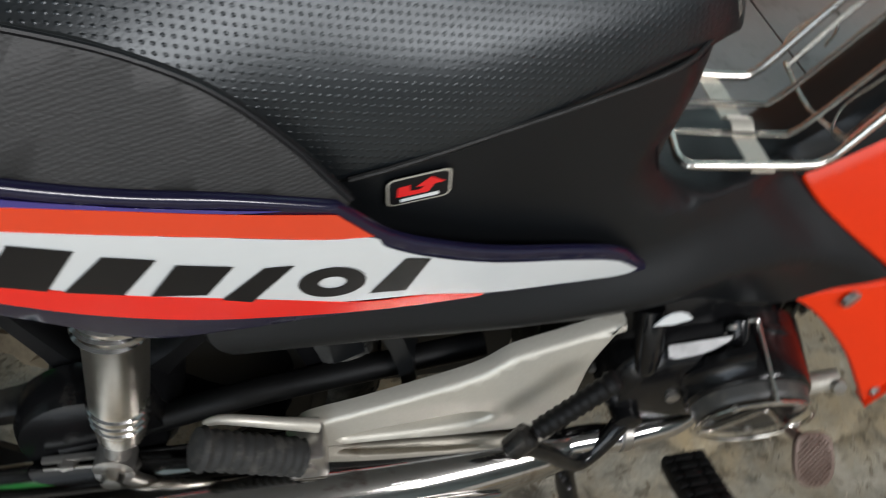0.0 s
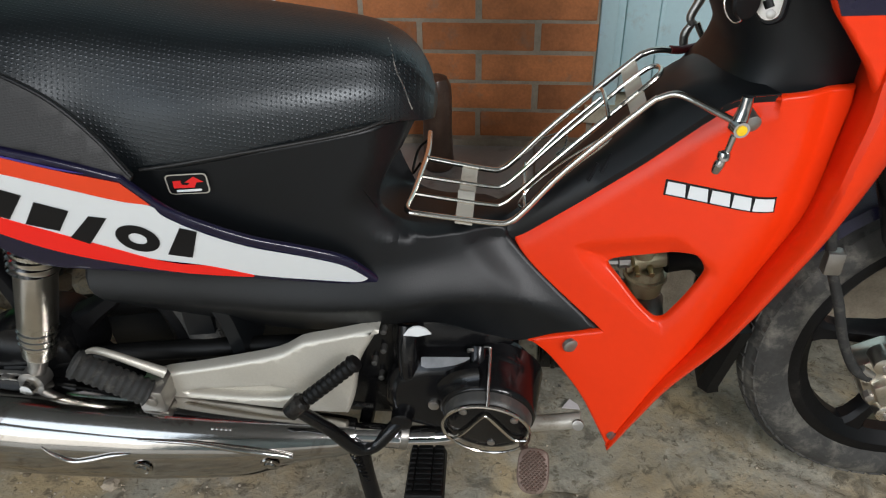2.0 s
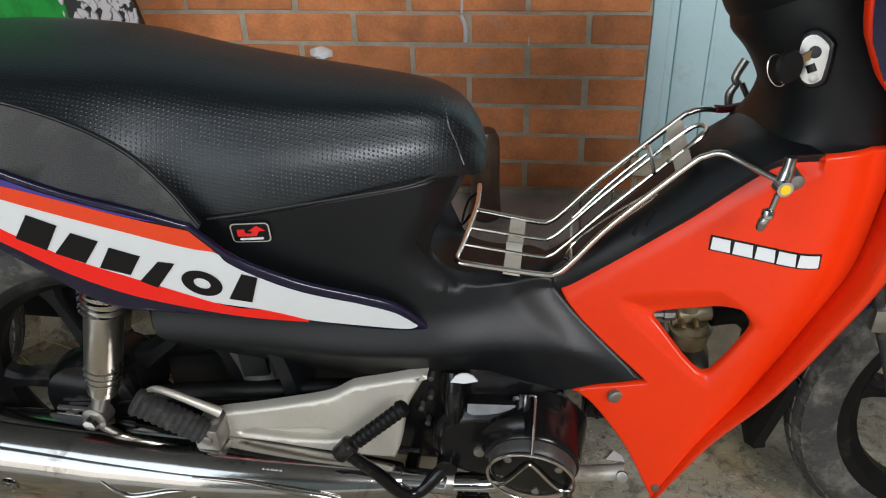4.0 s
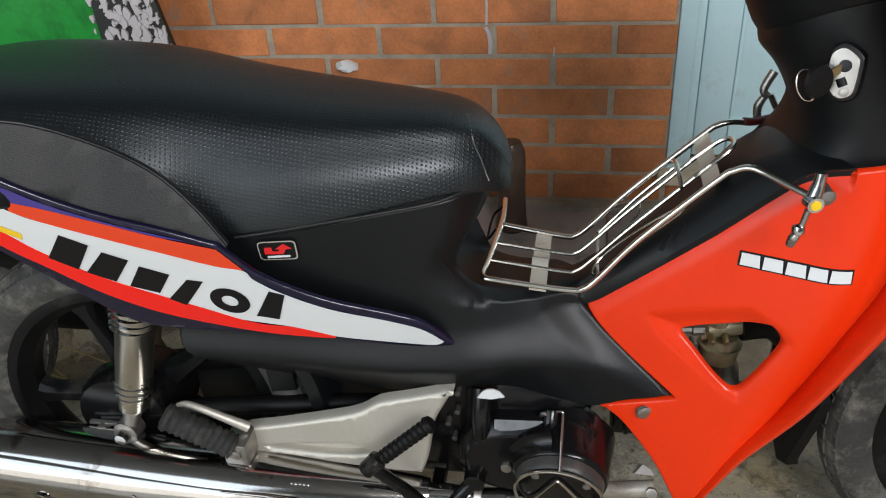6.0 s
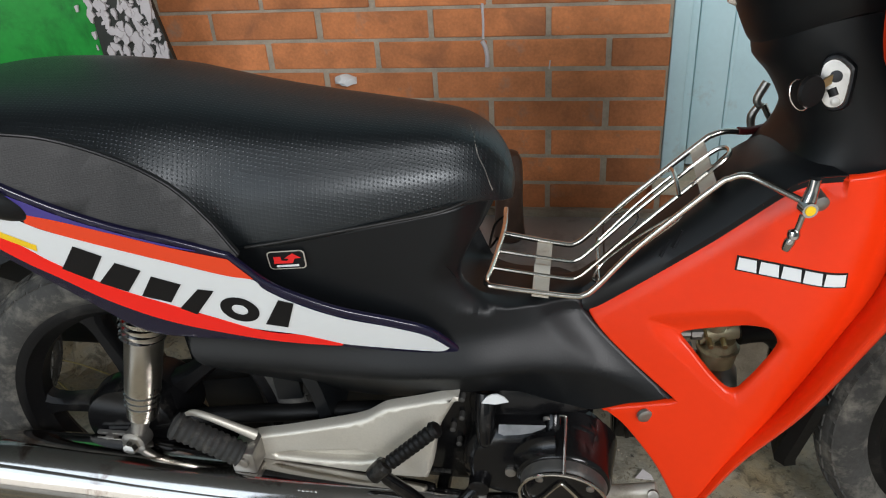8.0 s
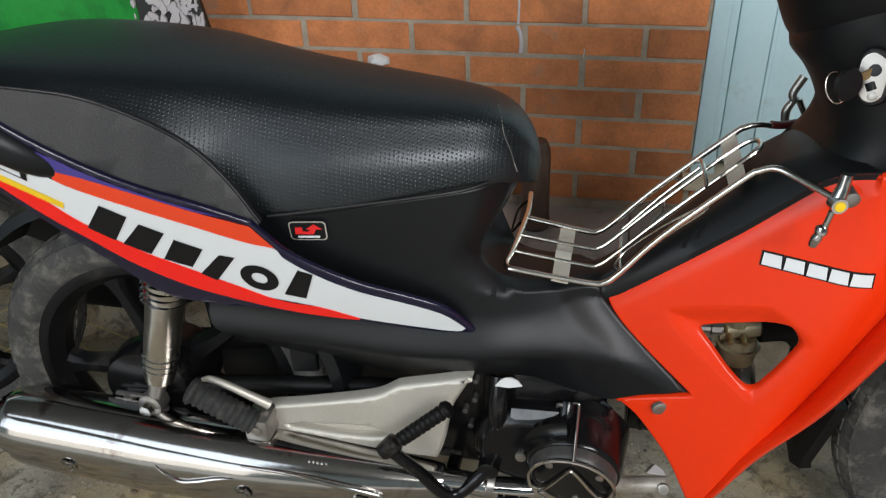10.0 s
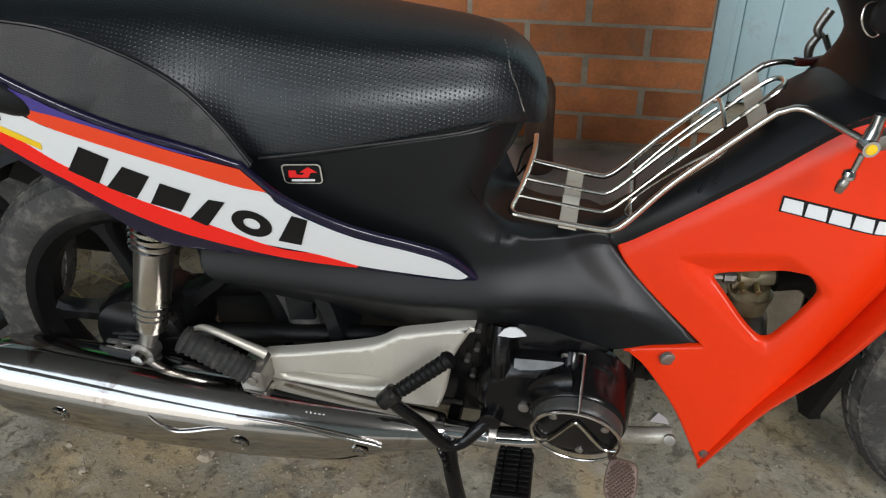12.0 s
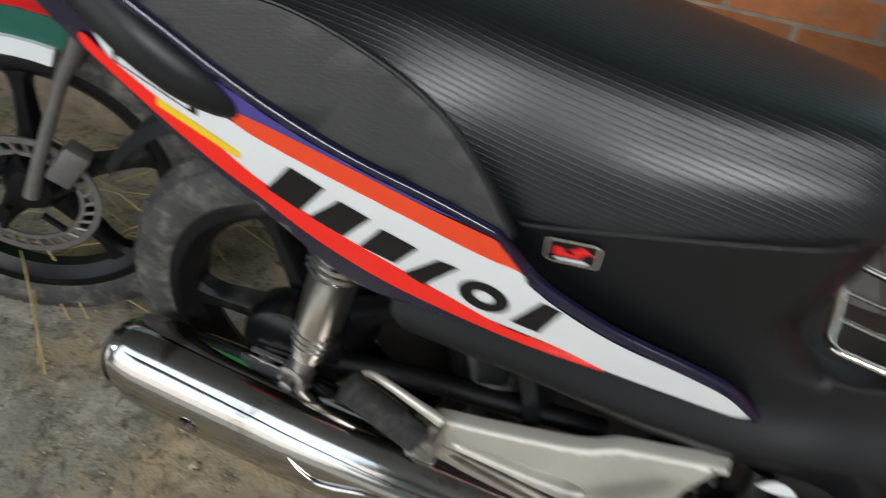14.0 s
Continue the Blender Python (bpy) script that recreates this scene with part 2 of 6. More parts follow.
def inward(loop, gap):
    """The loop drawn in by gap, to its inside."""
    p = np.array(loop)
    d = np.roll(p, -1, axis=0) - np.roll(p, 1, axis=0)
    area = 0.5 * np.sum(p[:, 0] * np.roll(p[:, 1], -1) - np.roll(p[:, 0], -1) * p[:, 1])
    n = np.c_[-d[:, 1], d[:, 0]] * (1 if area > 0 else -1)
    n /= np.maximum(np.linalg.norm(n, axis=1), 1e-9)[:, None]
    return p + n * gap


def panel(name, outline, depth, material, parent, label="", thick=0.003, holes=(), step=0.012, rim=0.004, n=5, smooth_outline=True):
    """A moulded panel: an outline in x and z, laid on the surface y = depth(x, z), with a rounded rim and a real thickness."""
    loops = [np.array(spline(outline, n) if smooth_outline else outline, float)] + [np.array(spline(h, n)) for h in holes]
    verts, faces = [], []
    inner = []
    for i, loop in enumerate(loops):
        sign = 1 if i == 0 else -1
        rings = [(loop, rim + thick), (loop, rim), (inward(loop, sign * rim * 0.35), rim * 0.4), (inward(loop, sign * rim), 0.0)] if rim else [(loop, thick), (loop, 0.0)]
        k, base = len(loop), len(verts)
        for ring, drop in rings:
            verts += [(x, depth(x, z) + drop, z) for x, z in ring]
        for r in range(len(rings) - 1):
            faces += [(base + r * k + j, base + r * k + (j + 1) % k, base + (r + 1) * k + (j + 1) % k, base + (r + 1) * k + j) for j in range(k)]
        inner.append(rings[-1][0])
    bm = bmesh.new()
    edges = []
    for loop in inner:
        vs = [bm.verts.new((p[0], 0, p[1])) for p in loop]
        edges += [bm.edges.new((vs[i], vs[(i + 1) % len(vs)])) for i in range(len(vs))]
    bmesh.ops.triangle_fill(bm, use_beauty=True, edges=edges)
    p = inner[0]
    for axis in (0, 1):
        lo, hi = p[:, axis].min(), p[:, axis].max()
        for c in np.arange(lo + step / 2, hi, step):
            co, no = ((c, 0, 0), (1, 0, 0)) if axis == 0 else ((0, 0, c), (0, 0, 1))
            bmesh.ops.bisect_plane(bm, geom=bm.verts[:] + bm.edges[:] + bm.faces[:], plane_co=co, plane_no=no, dist=1e-6)
    bm.verts.index_update()
    base = len(verts)
    flat = [(v.co.x, v.co.z) for v in bm.verts]
    verts += [(x, depth(x, z), z) for x, z in flat]
    faces += [[v.index + base for v in f.verts] for f in bm.faces]
    back = len(verts)
    verts += [(x, depth(x, z) + thick + rim, z) for x, z in flat]
    faces += [[v.index + back for v in reversed(f.verts)] for f in bm.faces]
    bm.free()
    fix = bmesh.new()
    me = bpy.data.meshes.new("tmp")
    me.from_pydata(verts, [], faces)
    fix.from_mesh(me)
    bpy.data.meshes.remove(me)
    bmesh.ops.remove_doubles(fix, verts=fix.verts, dist=0.00005)
    return part(name, fix, material, parent, label, sharp=38)


def inside(x, z, loop):
    hit = False
    for (x0, z0), (x1, z1) in zip(loop, loop[1:] + loop[:1]):
        if (z0 > z) != (z1 > z) and x < (x1 - x0) * (z - z0) / (z1 - z0) + x0:
            hit = not hit
    return hit


def curve(x, xs, ys):
    """A smooth line through the given values."""
    i = min(max(int(np.searchsorted(xs, x)) - 1, 0), len(xs) - 2)
    x = min(max(x, xs[0]), xs[-1])
    h = xs[i + 1] - xs[i]
    t = (x - xs[i]) / h
    g = [(ys[min(k + 1, len(ys) - 1)] - ys[max(k - 1, 0)]) / (xs[min(k + 1, len(xs) - 1)] - xs[max(k - 1, 0)]) for k in (i, i + 1)]
    return (2 * t ** 3 - 3 * t ** 2 + 1) * ys[i] + (t ** 3 - 2 * t ** 2 + t) * h * g[0] + (3 * t ** 2 - 2 * t ** 3) * ys[i + 1] + (t ** 3 - t ** 2) * h * g[1]


def lerp(x, xs, ys):
    return float(np.interp(x, xs, ys))


def loft(loops, cap=True):
    bm = bmesh.new()
    rings = [[bm.verts.new(p) for p in loop] for loop in loops]
    for a, b in zip(rings, rings[1:]):
        m = len(a)
        for i in range(m):
            bm.faces.new((a[i], a[(i + 1) % m], b[(i + 1) % m], b[i]))
    if cap:
        bm.faces.new(list(reversed(rings[0])))
        bm.faces.new(rings[-1])
    return bm


def tube(path, radius, sides=10, n=6, closed=False, cap=True):
    """A round bar along a smooth path; radius may be a number or one per point given."""
    pts = [Vector(p) for p in (spline(path, n, closed) if n > 1 else path)]
    if isinstance(radius, (int, float)):
        rad = [radius] * len(pts)
    else:
        rad = list(np.interp(np.linspace(0, 1, len(pts)), np.linspace(0, 1, len(radius)), radius))
    loops, u = [], None
    m = len(pts)
    for i, p in enumerate(pts):
        d = (pts[(i + 1) % m] - pts[i - 1]) if closed or 0 < i < m - 1 else (pts[1] - pts[0] if i == 0 else pts[-1] - pts[-2])
        d.normalize()
        u = d.orthogonal() if u is None else u - d * u.dot(d)
        u.normalize()
        v = d.cross(u)
        loops.append([p + (u * math.cos(a) + v * math.sin(a)) * rad[i] for a in (2 * math.pi * k / sides for k in range(sides))])
    if closed:
        loops.append(loops[0])
        bm = bmesh.new()
        rings = [[bm.verts.new(q) for q in l] for l in loops[:-1]]
        for a, b in zip(rings, rings[1:] + rings[:1]):
            for i in range(sides):
                bm.faces.new((a[i], a[(i + 1) % sides], b[(i + 1) % sides], b[i]))
        return bm
    return loft(loops, cap)


def spun(profile, centre, axis, sides=32, cap=True):
    """A turned shape: profile of (along, radius) about the axis through centre."""
    c, d = Vector(centre), Vector(axis).normalized()
    u = d.orthogonal().normalized()
    v = d.cross(u)
    return loft([[c + d * s + (u * math.cos(a) + v * math.sin(a)) * r for a in (2 * math.pi * k / sides for k in range(sides))] for s, r in profile], cap)


def block(lo, hi, bevel=0.003, m=None):
    bm = bmesh.new()
    bmesh.ops.create_cube(bm, size=1)
    for v in bm.verts:
        v.co = Vector([(a + b) / 2 + (b - a) * t for a, b, t in zip(lo, hi, v.co)])
    if bevel:
        bmesh.ops.bevel(bm, geom=bm.edges[:], offset=bevel, segments=2, affect="EDGES", profile=0.5)
    if m is not None:
        bmesh.ops.transform(bm, matrix=m, verts=bm.verts)
    return bm


def joined(*bms):
    out = bmesh.new()
    for b in bms:
        me = bpy.data.meshes.new("tmp")
        b.to_mesh(me)
        out.from_mesh(me)
        bpy.data.meshes.remove(me)
        b.free()
    return out


def empty(name, at, label, category, **more):
    ob = new(name)
    ob.location = at
    return tagged(ob, label, category, **more)

# ---------------------------------------------------------------- the place
WALL = 1.382          # face of the brick wall
STEP = 0.19           # top of the tiled step
DOOR_X = 0.252        # where the bricks end at the door frame
PITCH_X, PITCH_Z, BED0 = 0.2525, 0.0683, 0.615


def structure(name, bm, material, label, category, smooth=False):
    ob = part(name, bm, material, None, smooth=smooth)
    return tagged(ob, label, category, kind="structure")


def floor_mesh():
    """The concrete slab: shallow swells, and a few cracks pressed into it."""
    cracks = [
        spline([(0.36, 0.95), (0.385, 0.80), (0.375, 0.70), (0.40, 0.62), (0.42, 0.45), (0.50, 0.30)], 8, False),
        spline([(0.385, 0.80), (0.45, 0.74), (0.52, 0.66), (0.60, 0.62), (0.80, 0.55)], 8, False),
        spline([(0.40, 0.62), (0.30, 0.55), (0.18, 0.58), (0.05, 0.52)], 8, False),
    ]
    xs = np.concatenate([np.arange(-3.5, -1.2, 0.1), np.arange(-1.2, 1.0, 0.012), np.arange(1.0, 3.01, 0.1)])
    ys = np.concatenate([np.arange(-3.0, 0.2, 0.1), np.arange(0.2, 1.0, 0.009), np.arange(1.0, 1.9, 0.1)])
    verts, faces = [], []
    gx, gy = np.meshgrid(xs, ys)
    p = np.c_[gx.ravel(), gy.ravel()]
    gap = np.full(len(p), 9.0)
    for c in cracks:
        for a, b in zip(c, c[1:]):
            d = b - a
            t = np.clip(((p - a) @ d) / max(float(d @ d), 1e-9), 0, 1)
            gap = np.minimum(gap, np.hypot(*(p - a - t[:, None] * d).T))
    z = -0.009 * np.clip(1 - gap / 0.012, 0, 1)
    for i, (x, y) in enumerate(p):
        z[i] += 0.004 * noise.noise((x * 3, y * 3, 0)) + 0.0022 * noise.noise((x * 14, y * 14, 4)) - 0.004
        worn = noise.noise((x * 7 + 3, y * 7, 2)) + 0.35 * noise.noise((x * 31, y * 31, 5))
        z[i] -= 0.0045 * min(max((worn - 0.12) / 0.05, 0.0), 1.0)
        h = math.hypot((x + 0.273) / 1.25, y - 0.478) + 0.016 * noise.noise((x * 45, y * 45, 7))
        if h < 0.032:
            z[i] -= 0.07 * min(1.0, (1 - h / 0.032) * 4)
    verts = [(x, y, c) for (x, y), c in zip(p, z)]
    w = len(xs)
    faces = [(j * w + i, j * w + i + 1, (j + 1) * w + i + 1, (j + 1) * w + i) for j in range(len(ys) - 1) for i in range(w - 1)]
    return verts, faces


v, f = floor_mesh()
floor = as_object("floor", v, f, M_CONCRETE)
tagged(floor, "worn, stained, cracked grey concrete floor", "floor", kind="structure")

structure("pavement", block((-3.5, -3.0, -0.02), (3.0, -0.35, 0.006), 0.004), M_CEMENT, "pale smooth cement floor in front of the motorcycles", "pavement")
# black disc low in the hole, so that its depth reads as unlit
pit = part("pit_shade", spun([(-0.004, 0.040), (0.0, 0.052), (0.002, 0.045)], (-0.273, 0.478, -0.040), (0, 0, 1), 20), M_DARK, floor, "black disc painted as the shade inside the broken concrete hole")

structure("wall_north", joined(block((-3.5, WALL + 0.0028, -0.05), (DOOR_X, WALL + 0.16, 2.6), 0), block((DOOR_X, WALL + 0.0028, 2.12), (1.16, WALL + 0.16, 2.6), 0),
          block((1.16, WALL + 0.0028, -0.05), (3.0, WALL + 0.16, 2.6), 0), block((DOOR_X, WALL + 0.0028, -0.05), (1.16, WALL + 0.16, 0.262), 0)), M_MORTAR, "orange brick wall with pale grey mortar joints", "wall")
wall_north = bpy.data.objects["wall_north"]
structure("wall_south", block((-3.6, -3.1, -0.05), (3.1, -3.0, 2.6), 0), M_WALL, "plain grey-green painted wall", "wall")
structure("wall_west", block((-3.6, -3.0, -0.05), (-3.5, WALL + 0.16, 2.6), 0), M_WALL, "plain grey-green painted wall", "wall")
structure("wall_east", block((3.0, -3.0, -0.05), (3.1, WALL + 0.16, 2.6), 0), M_WALL, "plain grey-green painted wall", "wall")
structure("ceiling", block((-3.6, -3.1, 2.6), (3.1, WALL + 0.2, 2.7), 0), M_CEILING, "plain grey painted ceiling", "ceiling")

# out of view: a dark cool face added so the seat top reflects no brick
BAND = BED0 + 7 * PITCH_Z + 0.002
structure("unseen_upper_wall", joined(block((-3.5, WALL - 0.008, BAND), (DOOR_X, WALL + 0.0025, 2.6), 0), block((1.16, WALL - 0.008, BAND), (3.0, WALL + 0.0025, 2.6), 0),
          block((DOOR_X, WALL - 0.008, 2.162), (1.16, WALL + 0.0025, 2.6), 0)), M_WALL, "unseen grey-green wall face added above the bricks to tint reflections", "wall")

# tiled step along the wall
step = structure("step", block((-0.72, 1.02, -0.02), (1.9, WALL + 0.0025, STEP - 0.008), 0.004), M_MORTAR, "raised step of grey floor tiles along the brick wall", "step")
for i in range(9):
    x0 = -0.72 + 0.0 + i * 0.31 - 0.078
    lo, hi = max(x0, -0.715), min(x0 + 0.306, 1.895)
    part("tile", block((lo, 1.016, STEP - 0.012), (hi, WALL + 0.006, STEP), 0.0015), M_TILE, step)

# door in the wall
door = empty("door_1", (0.7, WALL, 0.29), "pale blue painted metal door, closed, in a pale blue frame", "door", kind="structure")
part("door_frame", joined(block((DOOR_X + 0.001, WALL - 0.003, 0.285), (DOOR_X + 0.036, WALL + 0.1, 2.1), 0.003), block((DOOR_X + 0.034, WALL + 0.004, 0.285), (DOOR_X + 0.052, WALL + 0.1, 2.1), 0.002),
     block((1.1, WALL - 0.012, 0.285), (1.157, WALL + 0.1, 2.1), 0.003), block((DOOR_X + 0.003, WALL - 0.012, 2.1), (1.157, WALL + 0.1, 2.16), 0.003)), M_DOOR, door)
leaf = part("door_leaf", block((DOOR_X + 0.055, WALL + 0.03, 0.312), (1.098, WALL + 0.065, 2.095), 0.002), M_DOOR, door)
part("stile", block((DOOR_X + 0.056, WALL + 0.022, 0.314), (DOOR_X + 0.125, WALL + 0.034, 2.09), 0.003), M_DOOR, leaf)
part("bottom_rail", block((DOOR_X + 0.127, WALL + 0.022, 0.314), (1.095, WALL + 0.034, 0.40), 0.003), M_DOOR, leaf)
part("moulding", block((DOOR_X + 0.127, WALL + 0.026, 0.402), (DOOR_X + 0.136, WALL + 0.036, 2.0), 0.002), M_DOOR, leaf)


def crumbly(lo, hi, seed, amount=0.006, cuts=10):
    bm = bmesh.new()
    bmesh.ops.create_cube(bm, size=1)
    bmesh.ops.subdivide_edges(bm, edges=bm.edges[:], cuts=cuts, use_grid_fill=True)
    for q in bm.verts:
        q.co = Vector([(a + b) / 2 + (b - a) * t for a, b, t in zip(lo, hi, q.co)])
        q.co += amount * noise.noise_vector(q.co * 38 + Vector((seed, 0, 0)))
    return bm


structure("sill", crumbly((DOOR_X - 0.015, WALL - 0.02, 0.258), (1.15, WALL + 0.1, 0.292), 3.0, 0.005, 24), M_PLASTER, "crumbling cream plaster door sill", "sill", smooth=True)
structure("skirting", crumbly((-0.70, WALL - 0.012, STEP - 0.004), (0.6, WALL + 0.01, STEP + 0.016), 9.0, 0.005, 30), M_MORTAR, "rough mortar fillet at the foot of the wall", "trim", smooth=True)

# bricks: the stretch near the motorcycle, one mesh for whole bricks and one for halves
whole = block((-0.12, 0, 0.0042), (0.12, 0.03, PITCH_Z - 0.0042), 0.0025)
whole_me = bpy.data.meshes.new("brick")
whole.to_mesh(whole_me)
whole.free()
whole_me.materials.append(M_BRICK)
rng = random.Random(5)
far = bmesh.new()
for row in range(-7, 30):
    z = BED0 + row * PITCH_Z
    if z < STEP - 0.02 or z > 1.08:
        continue
    shift = 0.5 if row % 2 else 0.0
    for k in range(-14, 12):
        a, b = (k + shift - 1) * PITCH_X + 0.006, (k + shift) * PITCH_X - 0.006
        if a > 2.9:
            continue
        tilt = [rng.uniform(-0.0015, 0.0015) for _ in range(3)]
        spans = [(a, b)]
        if z < 2.1:
            spans = [(a, min(b, DOOR_X)), (max(a, 1.16), b)] if z > 0.24 else [(a, b)]
        for a2, b2 in spans:
            if b2 - a2 < 0.02:
                continue
            near = -0.9 < (a2 + b2) / 2 < 0.75 and z < 0.95
            if near and b2 - a2 > 0.235:
                ob = new("brick", whole_me)
                ob.location = ((a2 + b2) / 2 + tilt[0], WALL + tilt[1], z + tilt[2])
                hang(ob, wall_north)
            else:
                bb = block((a2, WALL + tilt[1], z + 0.0042), (b2, WALL + 0.03, z + PITCH_Z - 0.0042), 0.0025)
                if near:
                    part("brick", bb, M_BRICK, wall_north, smooth=False)
                else:
                    me = bpy.data.meshes.new("tmp")
                    bb.to_mesh(me)
                    far.from_mesh(me)
                    bpy.data.meshes.remove(me)
                    bb.free()
rest = part("brickwork", far, M_BRICK, wall_north, smooth=False)
tagged(rest, kind="stuff")

# green board with a flaking edge strip, standing on the floor against the wall
plinth = part("rubble_plinth", crumbly((-2.4, 1.10, -0.03), (-0.80, 1.375, 0.555), 5.0, 0.035, 22), M_DIRT)
tagged(plinth, "rough earthen rubble plinth along the wall", "plinth")
board = empty("green_metal_board", (-1.2, 1.3, 0.555), "green painted metal board with a flaking black and white edge", "board")
part("sheet", block((-2.3, 1.25, 0.555), (-0.955, 1.32, 1.25), 0.004), M_GREEN, board)
edge = part("edge_strip", loft([[(-0.953, 1.246, z), (b, 1.246, z), (b, 1.258, z), (-0.953, 1.258, z)] for z, b in ((0.555, -0.779), (0.90, -0.842), (1.25, -0.90))]), M_DARK, board, smooth=False)
rng = random.Random(11)
for i in range(330):
    cz, r = rng.uniform(0.59, 1.0), rng.uniform(0.003, 0.017)
    right = -0.783 - 0.185 * (cz - 0.58)
    cx = right - 0.002 - abs(rng.gauss(0, 0.075))
    if cx < -0.985:
        continue
    a0 = rng.uniform(0, 6.28)
    lean = rng.uniform(0.5, 1.9)
    loop = [(cx + r * rng.uniform(0.35, 1.2) * math.cos(a0 + a) * 0.75, cz + r * lean * rng.uniform(0.35, 1.2) * math.sin(a0 + a)) for a in (0, 0.9, 1.9, 2.9, 3.7, 4.6, 5.5)]
    loop = [(min(x, right - 0.0015), z) for x, z in loop]
    y = 1.2445 - 0.0001 * i / 6
    k = len(loop)
    as_object("paint_flake", [(x, y, z) for x, z in loop] + [(x, 1.247, z) for x, z in loop], [list(range(k))] + [[i2, (i2 + 1) % k, (i2 + 1) % k + k, i2 + k] for i2 in range(k)], M_FLAKE, edge, smooth=False)

# brown clay post on the step
post = part("clay_post", spun([(0, 0.032), (0.006, 0.036), (0.03, 0.033), (0.10, 0.031), (0.165, 0.032), (0.19, 0.030), (0.208, 0.022), (0.214, 0.008)], (-0.081, 1.27, STEP), (0, 0, 1)), M_BROWN)
tagged(post, "brown stained clay post stub on the tiled step", "post")
# ---------------------------------------------------------------- motorcycle


def mid(x):
    """The motorcycle's middle plane, turned a little to the wall."""
    return 0.62 + 0.075 * x


def cover_y(x, z):
    return 0.6493 + 0.1156 * x - 0.2904 * z


TOP_X = [-0.70, -0.60, -0.565, -0.524, -0.48, -0.43, -0.375, -0.319, -0.20]
TOP_Z = [0.850, 0.815, 0.790, 0.752, 0.719, 0.691, 0.669, 0.642, 0.580]


def seat_side_y(x, z):
    """Seat flank above the side cover, leaning in as it rises."""
    t = lerp(x, TOP_X, TOP_Z)
    return cover_y(x, t) + 0.010 + 0.42 * (z - t)


def shield_plane(x, z):
    return 0.5441 - 0.3023 * x + 0.1168 * z


def body_y(x, z):
    """Black centre body: overhanging under the seat, drawn in at the step-through, with a ledge low down."""
    yb = curve(x, [-0.45, -0.30, -0.08, -0.03, 0.03, 0.08, 0.11, 0.15, 0.20], [0.50, 0.502, 0.514, 0.524, 0.542, 0.556, 0.563, 0.567, 0.569])
    m = curve(x, [-0.30, -0.08, -0.03, 0.03, 0.08, 0.20], [-0.23, 0.04, 0.20, 0.42, 0.47, 0.47])
    zr = curve(x, [-0.40, -0.20, -0.08, 0.0, 0.06, 0.13, 0.19], [0.425, 0.418, 0.424, 0.426, 0.420, 0.405, 0.389])
    s = z - zr
    y = yb + m * (z - 0.46)
    ledge = min(max(1 - s / 0.055, 0.0), 1.0)
    y -= curve(x, [-0.15, -0.05, 0.03, 0.10], [0.021, 0.018, 0.008, 0.003]) * ledge * ledge * (3 - 2 * ledge)
    y += lerp(x, [-0.1, 0.0, 0.10], [0.65, 0.80, 0.50]) * 0.5 * (math.sqrt(s * s + 0.00001) - s)
    w = min(max(1 - (curve(z, [0.379, 0.4215, 0.4555, 0.484], [0.199, 0.148, 0.109, 0.082]) - x) / 0.06, 0.0), 1.0)
    w *= w * (3 - 2 * w)
    xe = curve(z, [0.379, 0.4215, 0.4555, 0.484], [0.199, 0.148, 0.109, 0.082])
    if z > 0.503:
        d = curve(z, [0.503, 0.509, 0.527, 0.562, 0.62, 0.667], [0.03, -0.026, -0.057, -0.073, -0.046, -0.03]) - x
        if d < 0.04:
            y += 0.018 * (1 - max(d, 0.0) / 0.04) ** 2
    return y * (1 - w) + (shield_plane(xe, z) + 0.001) * w


DENT = [(0.164, 0.486), (0.170, 0.492), (0.197, 0.502), (0.263, 0.523), (0.276, 0.524), (0.290, 0.517), (0.317, 0.498), (0.317, 0.474), (0.278, 0.403), (0.266, 0.399), (0.238, 0.418), (0.202, 0.446), (0.176, 0.467)]
DENT_LOOP = [tuple(p) for p in spline(DENT, 3)]
DENT_A = np.array(DENT_LOOP)
DENT_D = np.roll(DENT_A, -1, axis=0) - DENT_A
DENT_L = np.maximum((DENT_D ** 2).sum(axis=1), 1e-12)


def dent_gap(x, z):
    """How far inside the dent's edge a place lies; below nought outside it."""
    if not (0.15 < x < 0.33 and 0.38 < z < 0.54):
        return -1.0
    q = np.array((x, z)) - DENT_A
    t = np.clip((q * DENT_D).sum(axis=1) / DENT_L, 0, 1)
    g = float(np.sqrt(((q - t[:, None] * DENT_D) ** 2).sum(axis=1).min()))
    return g if inside(x, z, DENT_LOOP) else -g


HOLE = [(0.206, 0.473), (0.225, 0.482), (0.258, 0.494), (0.289, 0.505), (0.300, 0.505), (0.309, 0.492), (0.309, 0.480), (0.296, 0.452), (0.284, 0.430), (0.273, 0.413), (0.262, 0.411), (0.243, 0.426), (0.219, 0.452), (0.206, 0.466)]
FOLD_Z = [0.19, 0.268, 0.339, 0.433, 0.518, 0.565, 0.634, 0.703, 0.75]
FOLD_X = [0.215, 0.236, 0.256, 0.285, 0.314, 0.328, 0.338, 0.340, 0.340]


